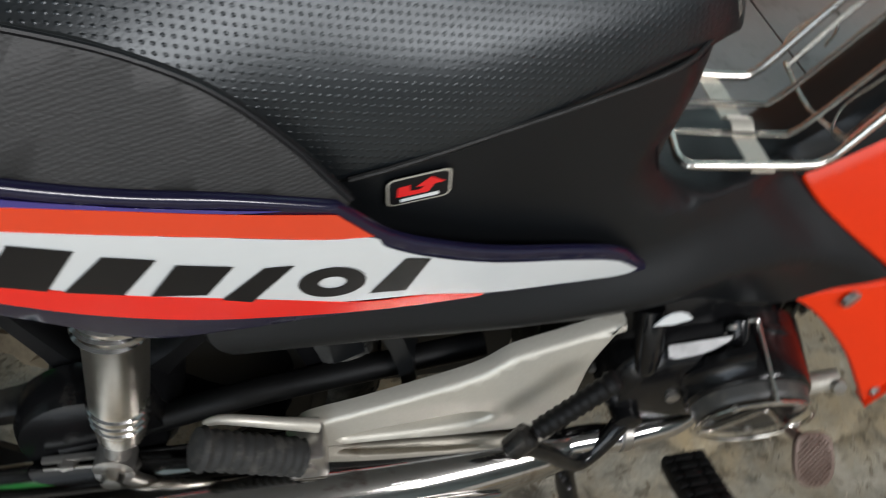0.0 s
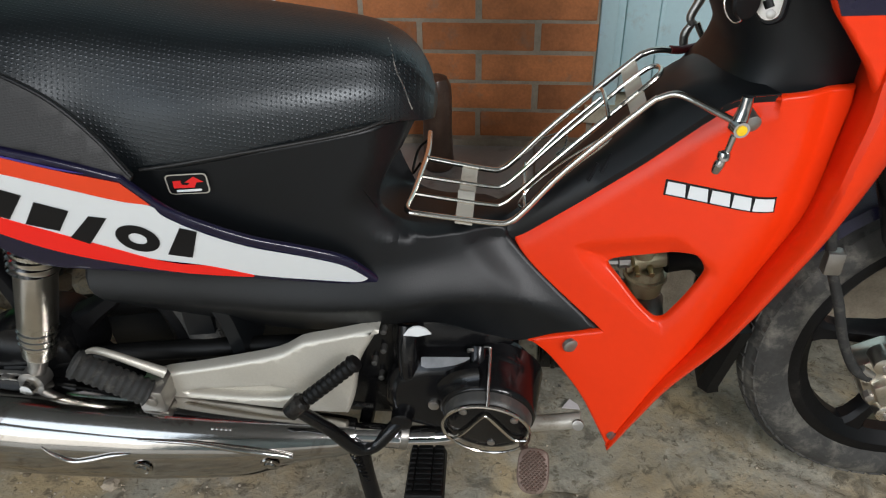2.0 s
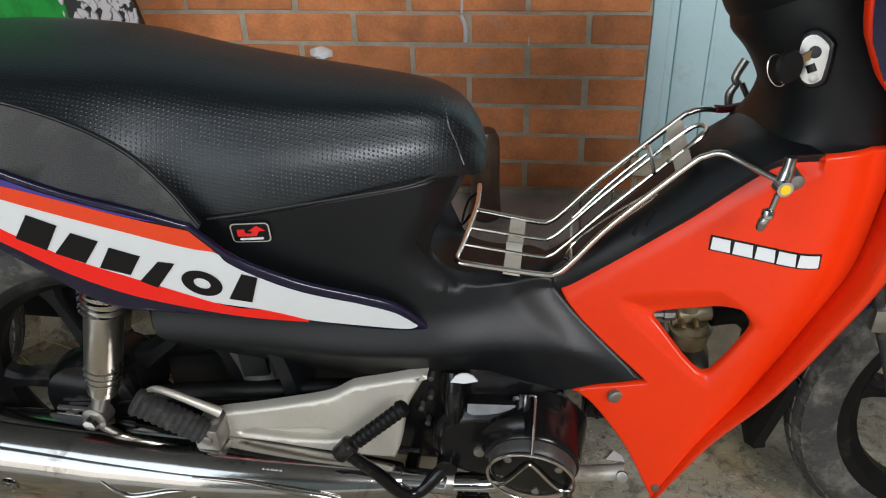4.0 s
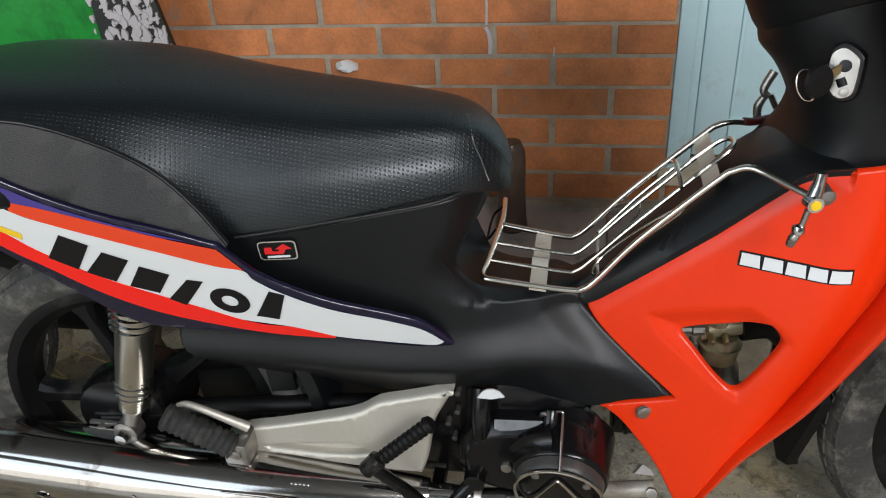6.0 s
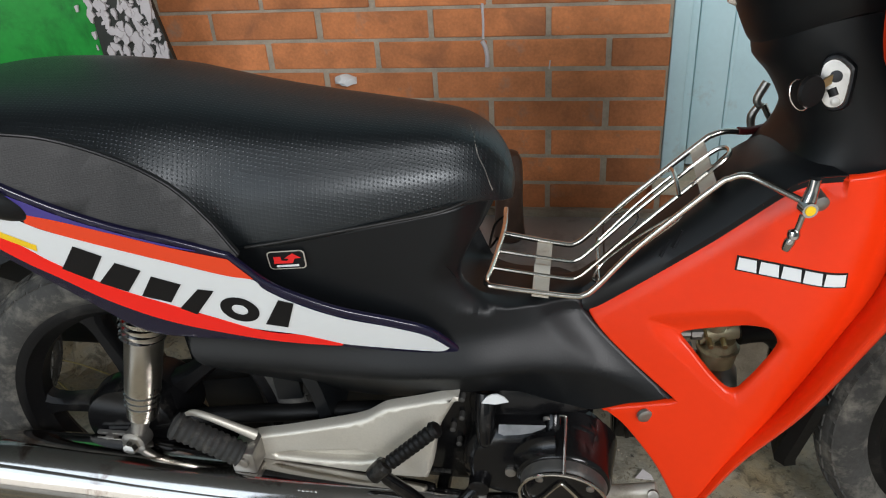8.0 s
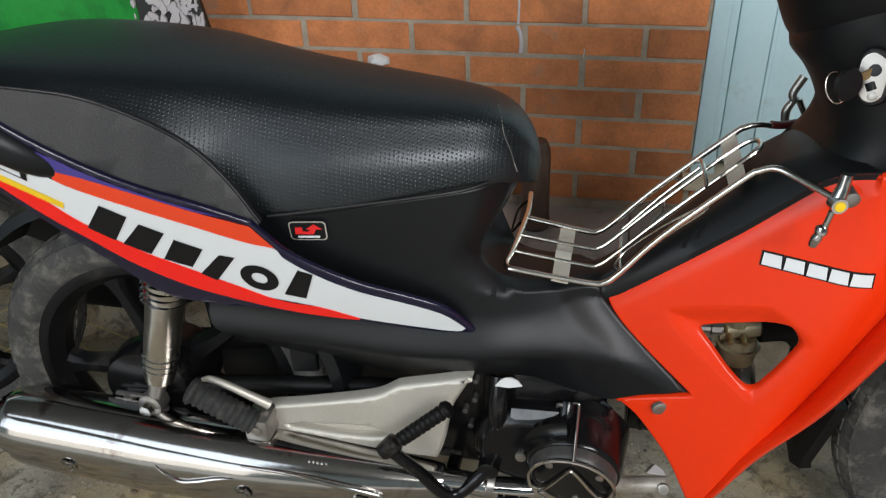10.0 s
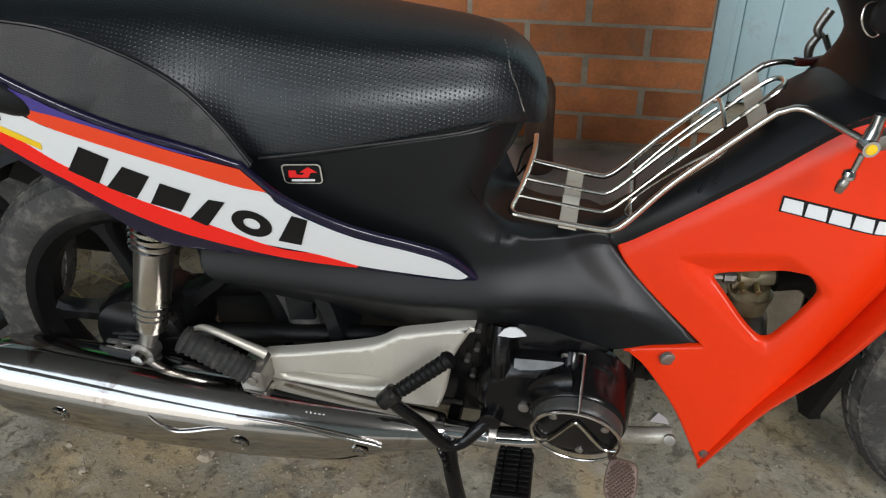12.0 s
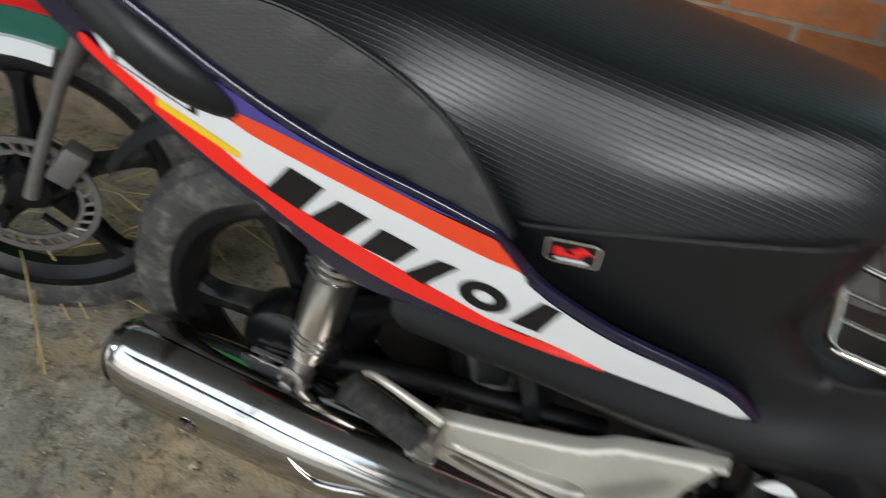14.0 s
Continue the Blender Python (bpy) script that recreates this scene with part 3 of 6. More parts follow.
def shield_y(x, z):
    y = shield_plane(x, z)
    gap = dent_gap(x, z)
    if gap > -0.003:
        s = min((gap + 0.003) / 0.026, 1)
        y += 0.0105 * (0.5 * s + 0.5 * s * s * (3 - 2 * s)) * lerp(z, [0.42, 0.48], [0.8, 1.0])
    d = x - lerp(z, FOLD_Z, FOLD_X)
    if d > 0:
        y += 0.46 * d * min(1.0, d / 0.06)
    top = lerp(x, [0.084, 0.124, 0.174, 0.231, 0.283, 0.302, 0.321, 0.350, 0.424], [0.484, 0.517, 0.562, 0.615, 0.668, 0.686, 0.697, 0.704, 0.710]) - z
    if 0 <= top < 0.03 and x < 0.35:
        y += 0.010 * (1 - top / 0.03) ** 2
    return y


bike = empty("motorcycle", (0, 0.62, 0), "red, white and black step-through motorcycle standing on the concrete floor", "motorcycle")

# side cover with its stripes
COVER = [(-0.655, 0.80), (-0.60, 0.815), (-0.565, 0.79), (-0.524, 0.752), (-0.48, 0.719), (-0.43, 0.691), (-0.375, 0.669), (-0.319, 0.643), (-0.319, 0.643), (-0.307, 0.624), (-0.289, 0.597), (-0.262, 0.574), (-0.214, 0.545), (-0.149, 0.521), (-0.110, 0.503), (-0.085, 0.475),
         (-0.074, 0.455), (-0.102, 0.452), (-0.159, 0.459), (-0.229, 0.471), (-0.334, 0.487), (-0.41, 0.496), (-0.467, 0.512), (-0.517, 0.572), (-0.556, 0.622), (-0.591, 0.669), (-0.619, 0.718), (-0.645, 0.76)]
cover = panel("side_cover", COVER, cover_y, M_NAVY, bike, "glossy navy side cover with orange, white and red stripes", thick=0.004, rim=0.0035, step=0.02)


def decal(name, outline, material, parent, surface, lift, label="", n=5, step=0.02):
    return panel(name, outline, lambda x, z: surface(x, z) - lift, material, parent, label, thick=0.0005, rim=0, step=step, n=n)


decal("orange_stripe", [(-0.523, 0.716), (-0.523, 0.716), (-0.486, 0.703), (-0.433, 0.681), (-0.379, 0.658), (-0.320, 0.637), (-0.320, 0.637), (-0.300, 0.603), (-0.300, 0.603), (-0.331, 0.611), (-0.389, 0.636), (-0.444, 0.660), (-0.497, 0.685), (-0.523, 0.701), (-0.523, 0.701)], M_ORANGE, cover, cover_y, 0.0010)
# violet band: reflected light on the navy plastic, painted in as a thin layer
decal("violet_sheen", [(-0.545, 0.752), (-0.545, 0.752), (-0.520, 0.7385), (-0.478, 0.7085), (-0.430, 0.6835), (-0.385, 0.6645), (-0.350, 0.6515), (-0.350, 0.6515), (-0.379, 0.6590), (-0.433, 0.6815), (-0.486, 0.7035), (-0.523, 0.7165), (-0.545, 0.730), (-0.545, 0.730)], M_VIOLET, cover, cover_y, 0.0010)
decal("white_stripe", [(-0.605, 0.779), (-0.577, 0.757), (-0.552, 0.731), (-0.521, 0.700), (-0.497, 0.685), (-0.444, 0.660), (-0.389, 0.636), (-0.331, 0.611), (-0.300, 0.602), (-0.292, 0.586), (-0.264, 0.561), (-0.216, 0.532), (-0.151, 0.509), (-0.111, 0.491), (-0.086, 0.466), (-0.086, 0.466),
      (-0.101, 0.460), (-0.157, 0.468), (-0.220, 0.480), (-0.266, 0.499), (-0.327, 0.515), (-0.357, 0.532), (-0.416, 0.565), (-0.471, 0.598), (-0.520, 0.640), (-0.545, 0.670), (-0.577, 0.704), (-0.609, 0.742)], M_WHITE, cover, cover_y, 0.0016)
decal("red_stripe", [(-0.621, 0.761), (-0.609, 0.742), (-0.577, 0.704), (-0.545, 0.670), (-0.520, 0.640), (-0.471, 0.598), (-0.416, 0.565), (-0.357, 0.532), (-0.327, 0.515), (-0.300, 0.505), (-0.266, 0.499), (-0.220, 0.480), (-0.220, 0.480),
      (-0.228, 0.477), (-0.298, 0.488), (-0.365, 0.508), (-0.428, 0.534), (-0.483, 0.572), (-0.526, 0.616), (-0.553, 0.643), (-0.585, 0.684), (-0.614, 0.727), (-0.627, 0.750)], M_STRIPE_RED, cover, cover_y, 0.0022)

# six black slanted shapes in place of the maker's lettering
BLOCKS = [((-0.486, 0.666), (-0.460, 0.649), (-0.489, 0.611), (-0.515, 0.631)), ((-0.450, 0.638), (-0.425, 0.624), (-0.454, 0.589), (-0.482, 0.606)),
          ((-0.417, 0.614), (-0.387, 0.599), (-0.410, 0.568), (-0.441, 0.581)), ((-0.370, 0.590), (-0.352, 0.586), (-0.386, 0.545), (-0.403, 0.557)), ((-0.280, 0.567), (-0.263, 0.560), (-0.281, 0.516), (-0.307, 0.523))]
for quad in BLOCKS:
    decal("black_block", [p for q in quad for p in (q, q)], M_LETTER, cover, cover_y, 0.0028)
oval = lambda k: [(-0.331 + k * (0.0235 * math.cos(t) * 0.886 + 0.0215 * math.sin(t) * 0.40), 0.5515 + k * (-0.0235 * math.cos(t) * 0.463 + 0.0215 * math.sin(t) * 0.92)) for t in (2 * math.pi * k2 / 16 for k2 in range(16))]
panel("black_oval", oval(1.0), lambda x, z: cover_y(x, z) - 0.0028, M_LETTER, cover, thick=0.0005, rim=0, step=0.02, n=3, holes=[oval(0.42)])
# small script above the rear wheel: outlined bar and yellow bar
for o, w, h, m, lift in ((Vector((-0.606, 0.740)), 0.066, 0.012, M_LETTER, 0.0026), (Vector((-0.602, 0.7405)), 0.056, 0.0065, M_WHITE, 0.0032), (Vector((-0.586, 0.702)), 0.070, 0.0095, M_YELLOW, 0.0026)):
    d, e = Vector((0.80, -0.60)), Vector((0.35, 0.93))
    decal("script_bar", [tuple(p) for q in (o, o + d * w, o + d * w + e * h, o + e * h) for p in (q, q)], m, cover, cover_y, lift)

# black centre body
BODY = [(-0.36, 0.60), (-0.329, 0.632), (-0.279, 0.636), (-0.215, 0.643), (-0.150, 0.649), (-0.084, 0.655), (-0.030, 0.660), (-0.030, 0.660), (-0.046, 0.62), (-0.073, 0.562), (-0.057, 0.527), (-0.026, 0.509), (0.03, 0.503), (0.074, 0.498), (0.082, 0.484), (0.082, 0.484), (0.109, 0.4555), (0.148, 0.4215), (0.199, 0.3795), (0.199, 0.3795),
        (0.150, 0.360), (0.101, 0.343), (0.058, 0.350), (0.021, 0.360), (-0.038, 0.373), (-0.092, 0.362), (-0.122, 0.350), (-0.151, 0.339), (-0.187, 0.328), (-0.226, 0.319), (-0.257, 0.314), (-0.257, 0.314), (-0.312, 0.336), (-0.374, 0.378), (-0.412, 0.408), (-0.445, 0.455), (-0.41, 0.55)]
body = panel("centre_body", BODY, body_y, M_BLACK, bike, "matte black plastic centre body", thick=0.006, rim=0.005, step=0.006)

# sticker on the body
def sticker_y(x, z):
    return body_y(x, z) - 0.004


def rounded(cx, cz, w, h, r, turn=0.0):
    a = radians(turn)
    pts = []
    for sx, sz in ((1, 1), (-1, 1), (-1, -1), (1, -1)):
        for k in range(4):
            t = {(1, 1): 0, (-1, 1): 90, (-1, -1): 180, (1, -1): 270}[(sx, sz)] + 30 * k
            px, pz = sx * (w / 2 - r) + r * math.cos(radians(t)), sz * (h / 2 - r) + r * math.sin(radians(t))
            pts.append((cx + px * math.cos(a) - pz * math.sin(a), cz + px * math.sin(a) + pz * math.cos(a)))
    return pts


badge = decal("sticker", rounded(-0.268, 0.612, 0.043, 0.028, 0.005, -2), M_LETTER, body, sticker_y, 0.0, "black, red and silver sticker", n=1)
for k, (w, h, r, lift, m) in enumerate(((0.043, 0.028, 0.005, 0.0006, M_ALU), (0.040, 0.025, 0.004, 0.0010, M_LETTER))):
    decal("sticker_rim", rounded(-0.268, 0.612, w, h, r, -2), m, badge, sticker_y, lift, n=1)
decal("arrow_mark", [p for q in ((-0.283, 0.608), (-0.262, 0.607), (-0.258, 0.614), (-0.251, 0.614), (-0.260, 0.622), (-0.270, 0.615), (-0.265, 0.614), (-0.268, 0.611), (-0.274, 0.612), (-0.274, 0.618), (-0.282, 0.618)) for p in (q, q)], M_STICKER_RED, badge, sticker_y, 0.0015)
decal("text_bar", rounded(-0.268, 0.6035, 0.026, 0.0030, 0.001, -1), M_WHITE, badge, sticker_y, 0.0016, n=1)

# red leg shield
SHIELD = [(0.084, 0.484), (0.084, 0.484), (0.124, 0.517), (0.174, 0.562), (0.231, 0.615), (0.283, 0.668), (0.302, 0.686), (0.321, 0.697), (0.350, 0.704), (0.391, 0.708), (0.426, 0.710), (0.426, 0.710), (0.427, 0.690), (0.421, 0.650), (0.410, 0.570), (0.381, 0.499), (0.337, 0.400), (0.282, 0.312), (0.250, 0.245),
          (0.226, 0.191), (0.226, 0.191), (0.212, 0.218), (0.187, 0.264), (0.160, 0.298), (0.135, 0.323), (0.109, 0.337), (0.109, 0.337), (0.15, 0.354), (0.203, 0.377), (0.203, 0.377), (0.148, 0.419), (0.109, 0.453)]
shield = panel("leg_shield", SHIELD, shield_y, M_RED, bike, "glossy orange-red plastic leg shield", thick=0.004, holes=[HOLE], rim=0.004, step=0.005)

crease = spline([(0.440, 0.80), (0.434, 0.727), (0.432, 0.693), (0.425, 0.650), (0.411, 0.570), (0.382, 0.499), (0.337, 0.400), (0.282, 0.312), (0.250, 0.245), (0.226, 0.191)], 6, False)
outer = spline([(0.53, 0.80), (0.522, 0.73), (0.508, 0.69), (0.490, 0.655), (0.456, 0.580), (0.417, 0.500), (0.362, 0.400), (0.303, 0.312), (0.264, 0.245), (0.230, 0.188)], 6, False)
vs, fs = [], []
for c, o in zip(crease, outer):
    y0 = shield_plane(*c)
    w = float(np.hypot(*(o - c)))
    for t, dy in [(-0.07, 0.060), (-0.01, 0.004), (0.06, 0.0), (0.25, 0.003), (0.5, 0.012), (0.75, 0.026), (0.92, 0.040), (1.0, 0.052), (0.97, 0.058)]:
        vs.append((c[0] + (o[0] - c[0]) * t, y0 - 0.003 + dy * min(1.0, w / 0.06 + 0.25), c[1] + (o[1] - c[1]) * t))
m = 9
for i in range(len(crease) - 1):
    fs += [(i * m + k, i * m + k + 1, i * m + k + 1 + m, i * m + k + m) for k in range(m - 1)]
fl = as_object("front_flange", vs, fs, M_RED, bike, "glossy orange-red front edge of the leg shield")
so = fl.modifiers.new("thickness", "SOLIDIFY")
so.thickness, so.offset = 0.003, 0
bolt_at = lambda x, z, lift=0.0: (x, shield_y(x, z) - lift, z)
part("shield_bolt", spun([(-0.0045, 0.004), (-0.0045, 0.0085), (-0.003, 0.0105), (0.002, 0.011)], bolt_at(0.167, 0.345), (-0.3, 1, 0.12), 20), M_DULL_STEEL, bike, "round steel panel bolt")
part("shield_bolt", spun([(-0.003, 0.002), (-0.003, 0.006), (0.002, 0.007)], bolt_at(0.231, 0.214), (-0.3, 1, 0.12), 16), M_DULL_STEEL, bike, "round steel panel bolt")

# white blocks edged in black in place of the maker's badge
for k, (x, w) in enumerate(zip((0.2545, 0.2775, 0.3005, 0.3225, 0.3435), (0.0205, 0.0205, 0.0200, 0.0190, 0.0225))):
    z0 = 0.5800 - 0.0008 * k
    lo = [(x, z0), (x + w, z0 - 0.0006), (x + w - 0.001, z0 + 0.0145), (x + 0.001, z0 + 0.0150)]
    back = decal("badge_edge", [p for q in [(lo[0][0] - 0.002, lo[0][1] - 0.002), (lo[1][0] + 0.002, lo[1][1] - 0.002), (lo[2][0] + 0.002, lo[2][1] + 0.002), (lo[3][0] - 0.002, lo[3][1] + 0.002)] for p in (q, q)], M_LETTER, shield, shield_y, 0.0012)
    decal("badge_block", [p for q in lo for p in (q, q)], M_WHITE, shield, shield_y, 0.0022)

# seat
SEAT = [  # x, top z, lower z, half width at the bottom, half width at the shoulder
    (-0.76, 0.795, 0.74, 0.112, 0.090), (-0.66, 0.808, 0.735, 0.136, 0.112), (-0.56, 0.807, 0.715, 0.147, 0.122), (-0.46, 0.800, 0.680, 0.139, 0.120), (-0.38, 0.788, 0.640, 0.137, 0.116), (-0.31, 0.774, 0.630, 0.136, 0.110),
    (-0.24, 0.761, 0.637, 0.131, 0.102), (-0.17, 0.751, 0.645, 0.116, 0.089), (-0.11, 0.743, 0.651, 0.099, 0.074), (-0.07, 0.734, 0.653, 0.084, 0.062), (-0.040, 0.717, 0.652, 0.067, 0.046), (-0.020, 0.690, 0.643, 0.047, 0.030), (-0.011, 0.664, 0.636, 0.026, 0.012)]
PIPE = [(-0.72, 0.835), (-0.63, 0.826), (-0.526, 0.800), (-0.481, 0.783), (-0.428, 0.755), (-0.390, 0.731), (-0.364, 0.708), (-0.338, 0.677), (-0.322, 0.654), (-0.311, 0.638)]
PIPE_X, PIPE_K = [], []
for px, pz in PIPE[1:]:
    zt, zb, wb, ws = (lerp(px, [q[0] for q in SEAT], [q[n] for q in SEAT]) for n in (1, 2, 3, 4))
    f = (pz - zb) / (zt - zb)
    wide = lerp(f, [0.0, 0.07, 0.25, 0.48, 0.71, 0.88, 1.0], [wb, wb, wb - 0.1 * (wb - ws), wb - 0.4 * (wb - ws), ws * 0.98, ws * 0.8, 0.0])
    PIPE_X.append(px)
    PIPE_K.append(1 + lerp(px, [-0.43, -0.33], [1, 0]) * (min(max((mid(px) - seat_side_y(px, pz) - 0.003) / max(wide, 0.05), 1.0), 1.22) - 1))
loops = []
for x, zt, zb, wb, ws in [tuple(p) for p in spline(SEAT, 5, False)]:
    h = zt - zb
    grow = lerp(x, PIPE_X, PIPE_K) if x < -0.30 else curve(x, [-0.30, -0.24, -0.17, -0.10], [PIPE_K[-1], 1 + 0.6 * (PIPE_K[-1] - 1), 1 + 0.2 * (PIPE_K[-1] - 1), 1.0])
    wb, ws = wb * grow, ws * (1 + 0.5 * (grow - 1))
    prof = [(wb - 0.014, zb - 0.004), (wb - 0.003, zb), (wb, zb + 0.07 * h), (wb - 0.10 * (wb - ws), zb + 0.25 * h), (wb - 0.40 * (wb - ws), zb + 0.48 * h), (ws * 0.98, zb + 0.71 * h), (ws * 0.80, zb + 0.88 * h), (ws * 0.48, zb + 0.975 * h), (0, zt)]
    right = [(x, mid(x) - a, b) for a, b in spline(prof, 3, False)]
    loops.append(right + [(x, 2 * mid(x) - p[1], p[2]) for p in reversed(right[:-1])])
seat = part("seat", loft(loops), M_SEAT, bike, "black dotted vinyl seat")
layer = seat.data.uv_layers.new(name="skin")
girth = []
for loop in loops:
    top = len(loop) // 2
    steps = [0.0] + [(Vector(b) - Vector(a)).length for a, b in zip(loop, loop[1:])]
    run = np.cumsum(steps)
    girth += list(run - run[top])
for corner in seat.data.loops:
    i = corner.vertex_index
    layer.data[corner.index].uv = (seat.data.vertices[i].co.x, float(girth[i]))
flank = panel("seat_flank", [(-0.72, 0.835), (-0.72, 0.835)] + PIPE[1:] + [PIPE[-1], (-0.320, 0.634), (-0.375, 0.660), (-0.43, 0.682), (-0.48, 0.710), (-0.524, 0.743), (-0.565, 0.780), (-0.60, 0.80), (-0.72, 0.80), (-0.72, 0.80)], seat_side_y, M_SEATSIDE, seat, "charcoal ribbed vinyl flank", thick=0.003, rim=0.002, step=0.02)
part("piping", tube([(x, seat_side_y(x, z) - 0.001, z) for x, z in PIPE], 0.0021, 8), M_LETTER, seat, "black vinyl piping")
part("seam", tube([(x, body_y(x, z) - 0.0035, z + 0.0015) for x, z in ((-0.312, 0.633), (-0.279, 0.637), (-0.215, 0.644), (-0.150, 0.650), (-0.084, 0.656), (-0.044, 0.660))], 0.0020, 8), M_SEATSIDE, seat, "welted lower seat seam")
thread = spline([(-0.061, 0.603, 0.7295), (-0.0525, 0.5755, 0.7165), (-0.0475, 0.568, 0.705), (-0.0415, 0.5645, 0.692), (-0.0355, 0.560, 0.677), (-0.0308, 0.560, 0.664)], 5, False)
for p, q in zip(thread, thread[1:]):
    hit, at, out, face = seat.closest_point_on_mesh(Vector((p + q) / 2))
    turn = Vector(q - p).to_track_quat("Z", "Y").to_matrix().to_4x4()
    part("stitch", block((-0.0006, -0.0006, -0.0014), (0.0006, 0.0006, 0.0014), 0, Matrix.Translation(at) @ turn), M_DULL_STEEL, seat)


under = []
for z, xf, hw in ((0.660, -0.020, 0.040), (0.640, -0.030, 0.046), (0.600, -0.050, 0.050), (0.560, -0.075, 0.052), (0.520, -0.100, 0.054)):
    under.append([(xf, mid(xf) - hw * 0.5, z), (xf - 0.02, mid(xf) - hw, z), (-0.30, mid(-0.3) - hw, z), (-0.30, mid(-0.3) + hw, z), (xf - 0.02, mid(xf) + hw, z), (xf, mid(xf) + hw * 0.5, z)])
part("under_seat_cover", loft(under), M_BLACK, bike, "black plastic cover under the seat nose")


# wheels
def wheel(name, centre, radius, width, turn, label, parent, first=0.35, drum=False):
    """A cast wheel with tread blocks on the tyre, a deep rim, five spokes and a hub."""
    c = Vector(centre)
    ax = Vector((-math.sin(radians(turn)), math.cos(radians(turn)), 0))
    u = Vector((ax.y, -ax.x, 0))
    up = Vector((0, 0, 1))
    w = width / 2
    prof = [(-w * 0.70, radius * 0.765), (-w * 0.93, radius * 0.80), (-w, radius * 0.87), (-w * 0.92, radius * 0.92), (-w * 0.72, radius * 0.957), (-w * 0.36, radius * 0.985), (0, radius * 0.992), (w * 0.36, radius * 0.985), (w * 0.72, radius * 0.957), (w * 0.92, radius * 0.92), (w, radius * 0.87), (w * 0.93, radius * 0.80), (w * 0.70, radius * 0.765)]
    thing = part(name, spun(prof, c, ax, 72, False), M_TYRE, parent, label)
    blocks = bmesh.new()
    for k in range(60):
        for s, r0, span in ((-0.62, 0.945, 0.05), (-0.2, 0.978, 0.045), (0.22, 0.978, 0.045), (0.64, 0.945, 0.05)):
            a = 2 * math.pi * (k + (0.35 if s > 0 else 0) + 0.2 * abs(s)) / 60
            d = u * math.cos(a) + up * math.sin(a)
            t = d.cross(ax)
            tilt = -0.62 * s
            o = c + ax * (w * s)
            n2 = (d + ax * s * 0.75).normalized()
            side = n2.cross(t).normalized()
            vs2 = []
            for lift in (0.0, 0.0045):
                for p, q in ((-1, -1), (1, -1), (1, 1), (-1, 1)):
                    vs2.append(blocks.verts.new(o + d * (radius * r0) + n2 * lift + t * (p * 0.0105 + q * tilt * 0.006) + side * (q * w * 0.19)))
            for f in ((4, 5, 6, 7), (0, 1, 5, 4), (1, 2, 6, 5), (2, 3, 7, 6), (3, 0, 4, 7)):
                blocks.faces.new([vs2[i] for i in f])
    tread = part("tread", blocks, M_TYRE, thing, smooth=False)
    tagged(tread, kind="stuff")
    rimp = [(-w * 0.74, radius * 0.775), (-w * 0.80, radius * 0.745), (-w * 0.76, radius * 0.715), (-w * 0.62, radius * 0.70), (-w * 0.30, radius * 0.655), (w * 0.30, radius * 0.655), (w * 0.62, radius * 0.70), (w * 0.76, radius * 0.715), (w * 0.80, radius * 0.745), (w * 0.74, radius * 0.775)]
    part("rim", spun(rimp, c, ax, 64, False), M_RIM, thing)
    for k in range(5):
        a = 2 * math.pi * k / 5 + first
        d = u * math.cos(a) + up * math.sin(a)
        e = d.cross(ax)
        sect = []
        for s, hw, th in ((0.045, 0.024, 0.017), (0.09, 0.015, 0.014), (0.15, 0.012, 0.012), (radius * 0.62, 0.016, 0.012), (radius * 0.675, 0.028, 0.012)):
            o = c + d * s
            sect.append([o + e * hw - ax * th * 0.6, o + e * hw * 0.55 - ax * th * 1.2, o - e * hw * 0.55 - ax * th * 1.2, o - e * hw - ax * th * 0.6, o - e * hw + ax * th, o + e * hw + ax * th])
        part("spoke", loft(sect), M_RIM, thing)
    hubp = [(-0.055, 0.012), (-0.053, 0.045), (-0.045, 0.062), (-0.03, 0.066), (0.03, 0.066), (0.05, 0.05), (0.055, 0.02)] if drum else [(-0.05, 0.015), (-0.047, 0.032), (-0.03, 0.045), (0.03, 0.045), (0.047, 0.032), (0.05, 0.015)]
    part("hub", spun(hubp, c, ax), M_RIM, thing)
    return thing


rear = wheel("rear_wheel", (-0.577, 0.573, 0.275), 0.273, 0.082, 4.3, "dusty black tyre on a black cast wheel", bike, 0.66, True)
front = wheel("front_wheel", (0.697, 0.658, 0.277), 0.279, 0.070, 4.3, "dusty black tyre on a black cast wheel", bike, 0.5)

# rear suspension, swing arm, chain case and rear mudguard
shock = part("shock_absorber", tube([(-0.497, 0.506, 0.545), (-0.504, 0.504, 0.492), (-0.511, 0.502, 0.462), (-0.512, 0.5015, 0.459), (-0.537, 0.493, 0.362), (-0.546, 0.490, 0.325)], [0.0305, 0.0300, 0.0290, 0.0265, 0.0250, 0.0215], 32, 1), M_SATIN, bike, "satin nickel rear shock absorber cover")
a, b = Vector((-0.497, 0.506, 0.53)), Vector((-0.546, 0.490, 0.325))
for s, r in ((0.16, 0.0305), (0.21, 0.0302), (0.26, 0.0298), (0.31, 0.0295), (0.78, 0.0252), (0.83, 0.0247), (0.88, 0.0238)):
    o = a.lerp(b, s)
    part("ring", spun([(-0.0024, r - 0.001), (0, r + 0.0018), (0.0024, r - 0.001)], o, b - a, 32, False), M_CHROME, shock)
part("shock_end", tube([(-0.546, 0.490, 0.330), (-0.556, 0.487, 0.300), (-0.563, 0.485, 0.283)], [0.016, 0.012, 0.013], 16, 1), M_DULL_STEEL, bike, "grey cast shock absorber eye")
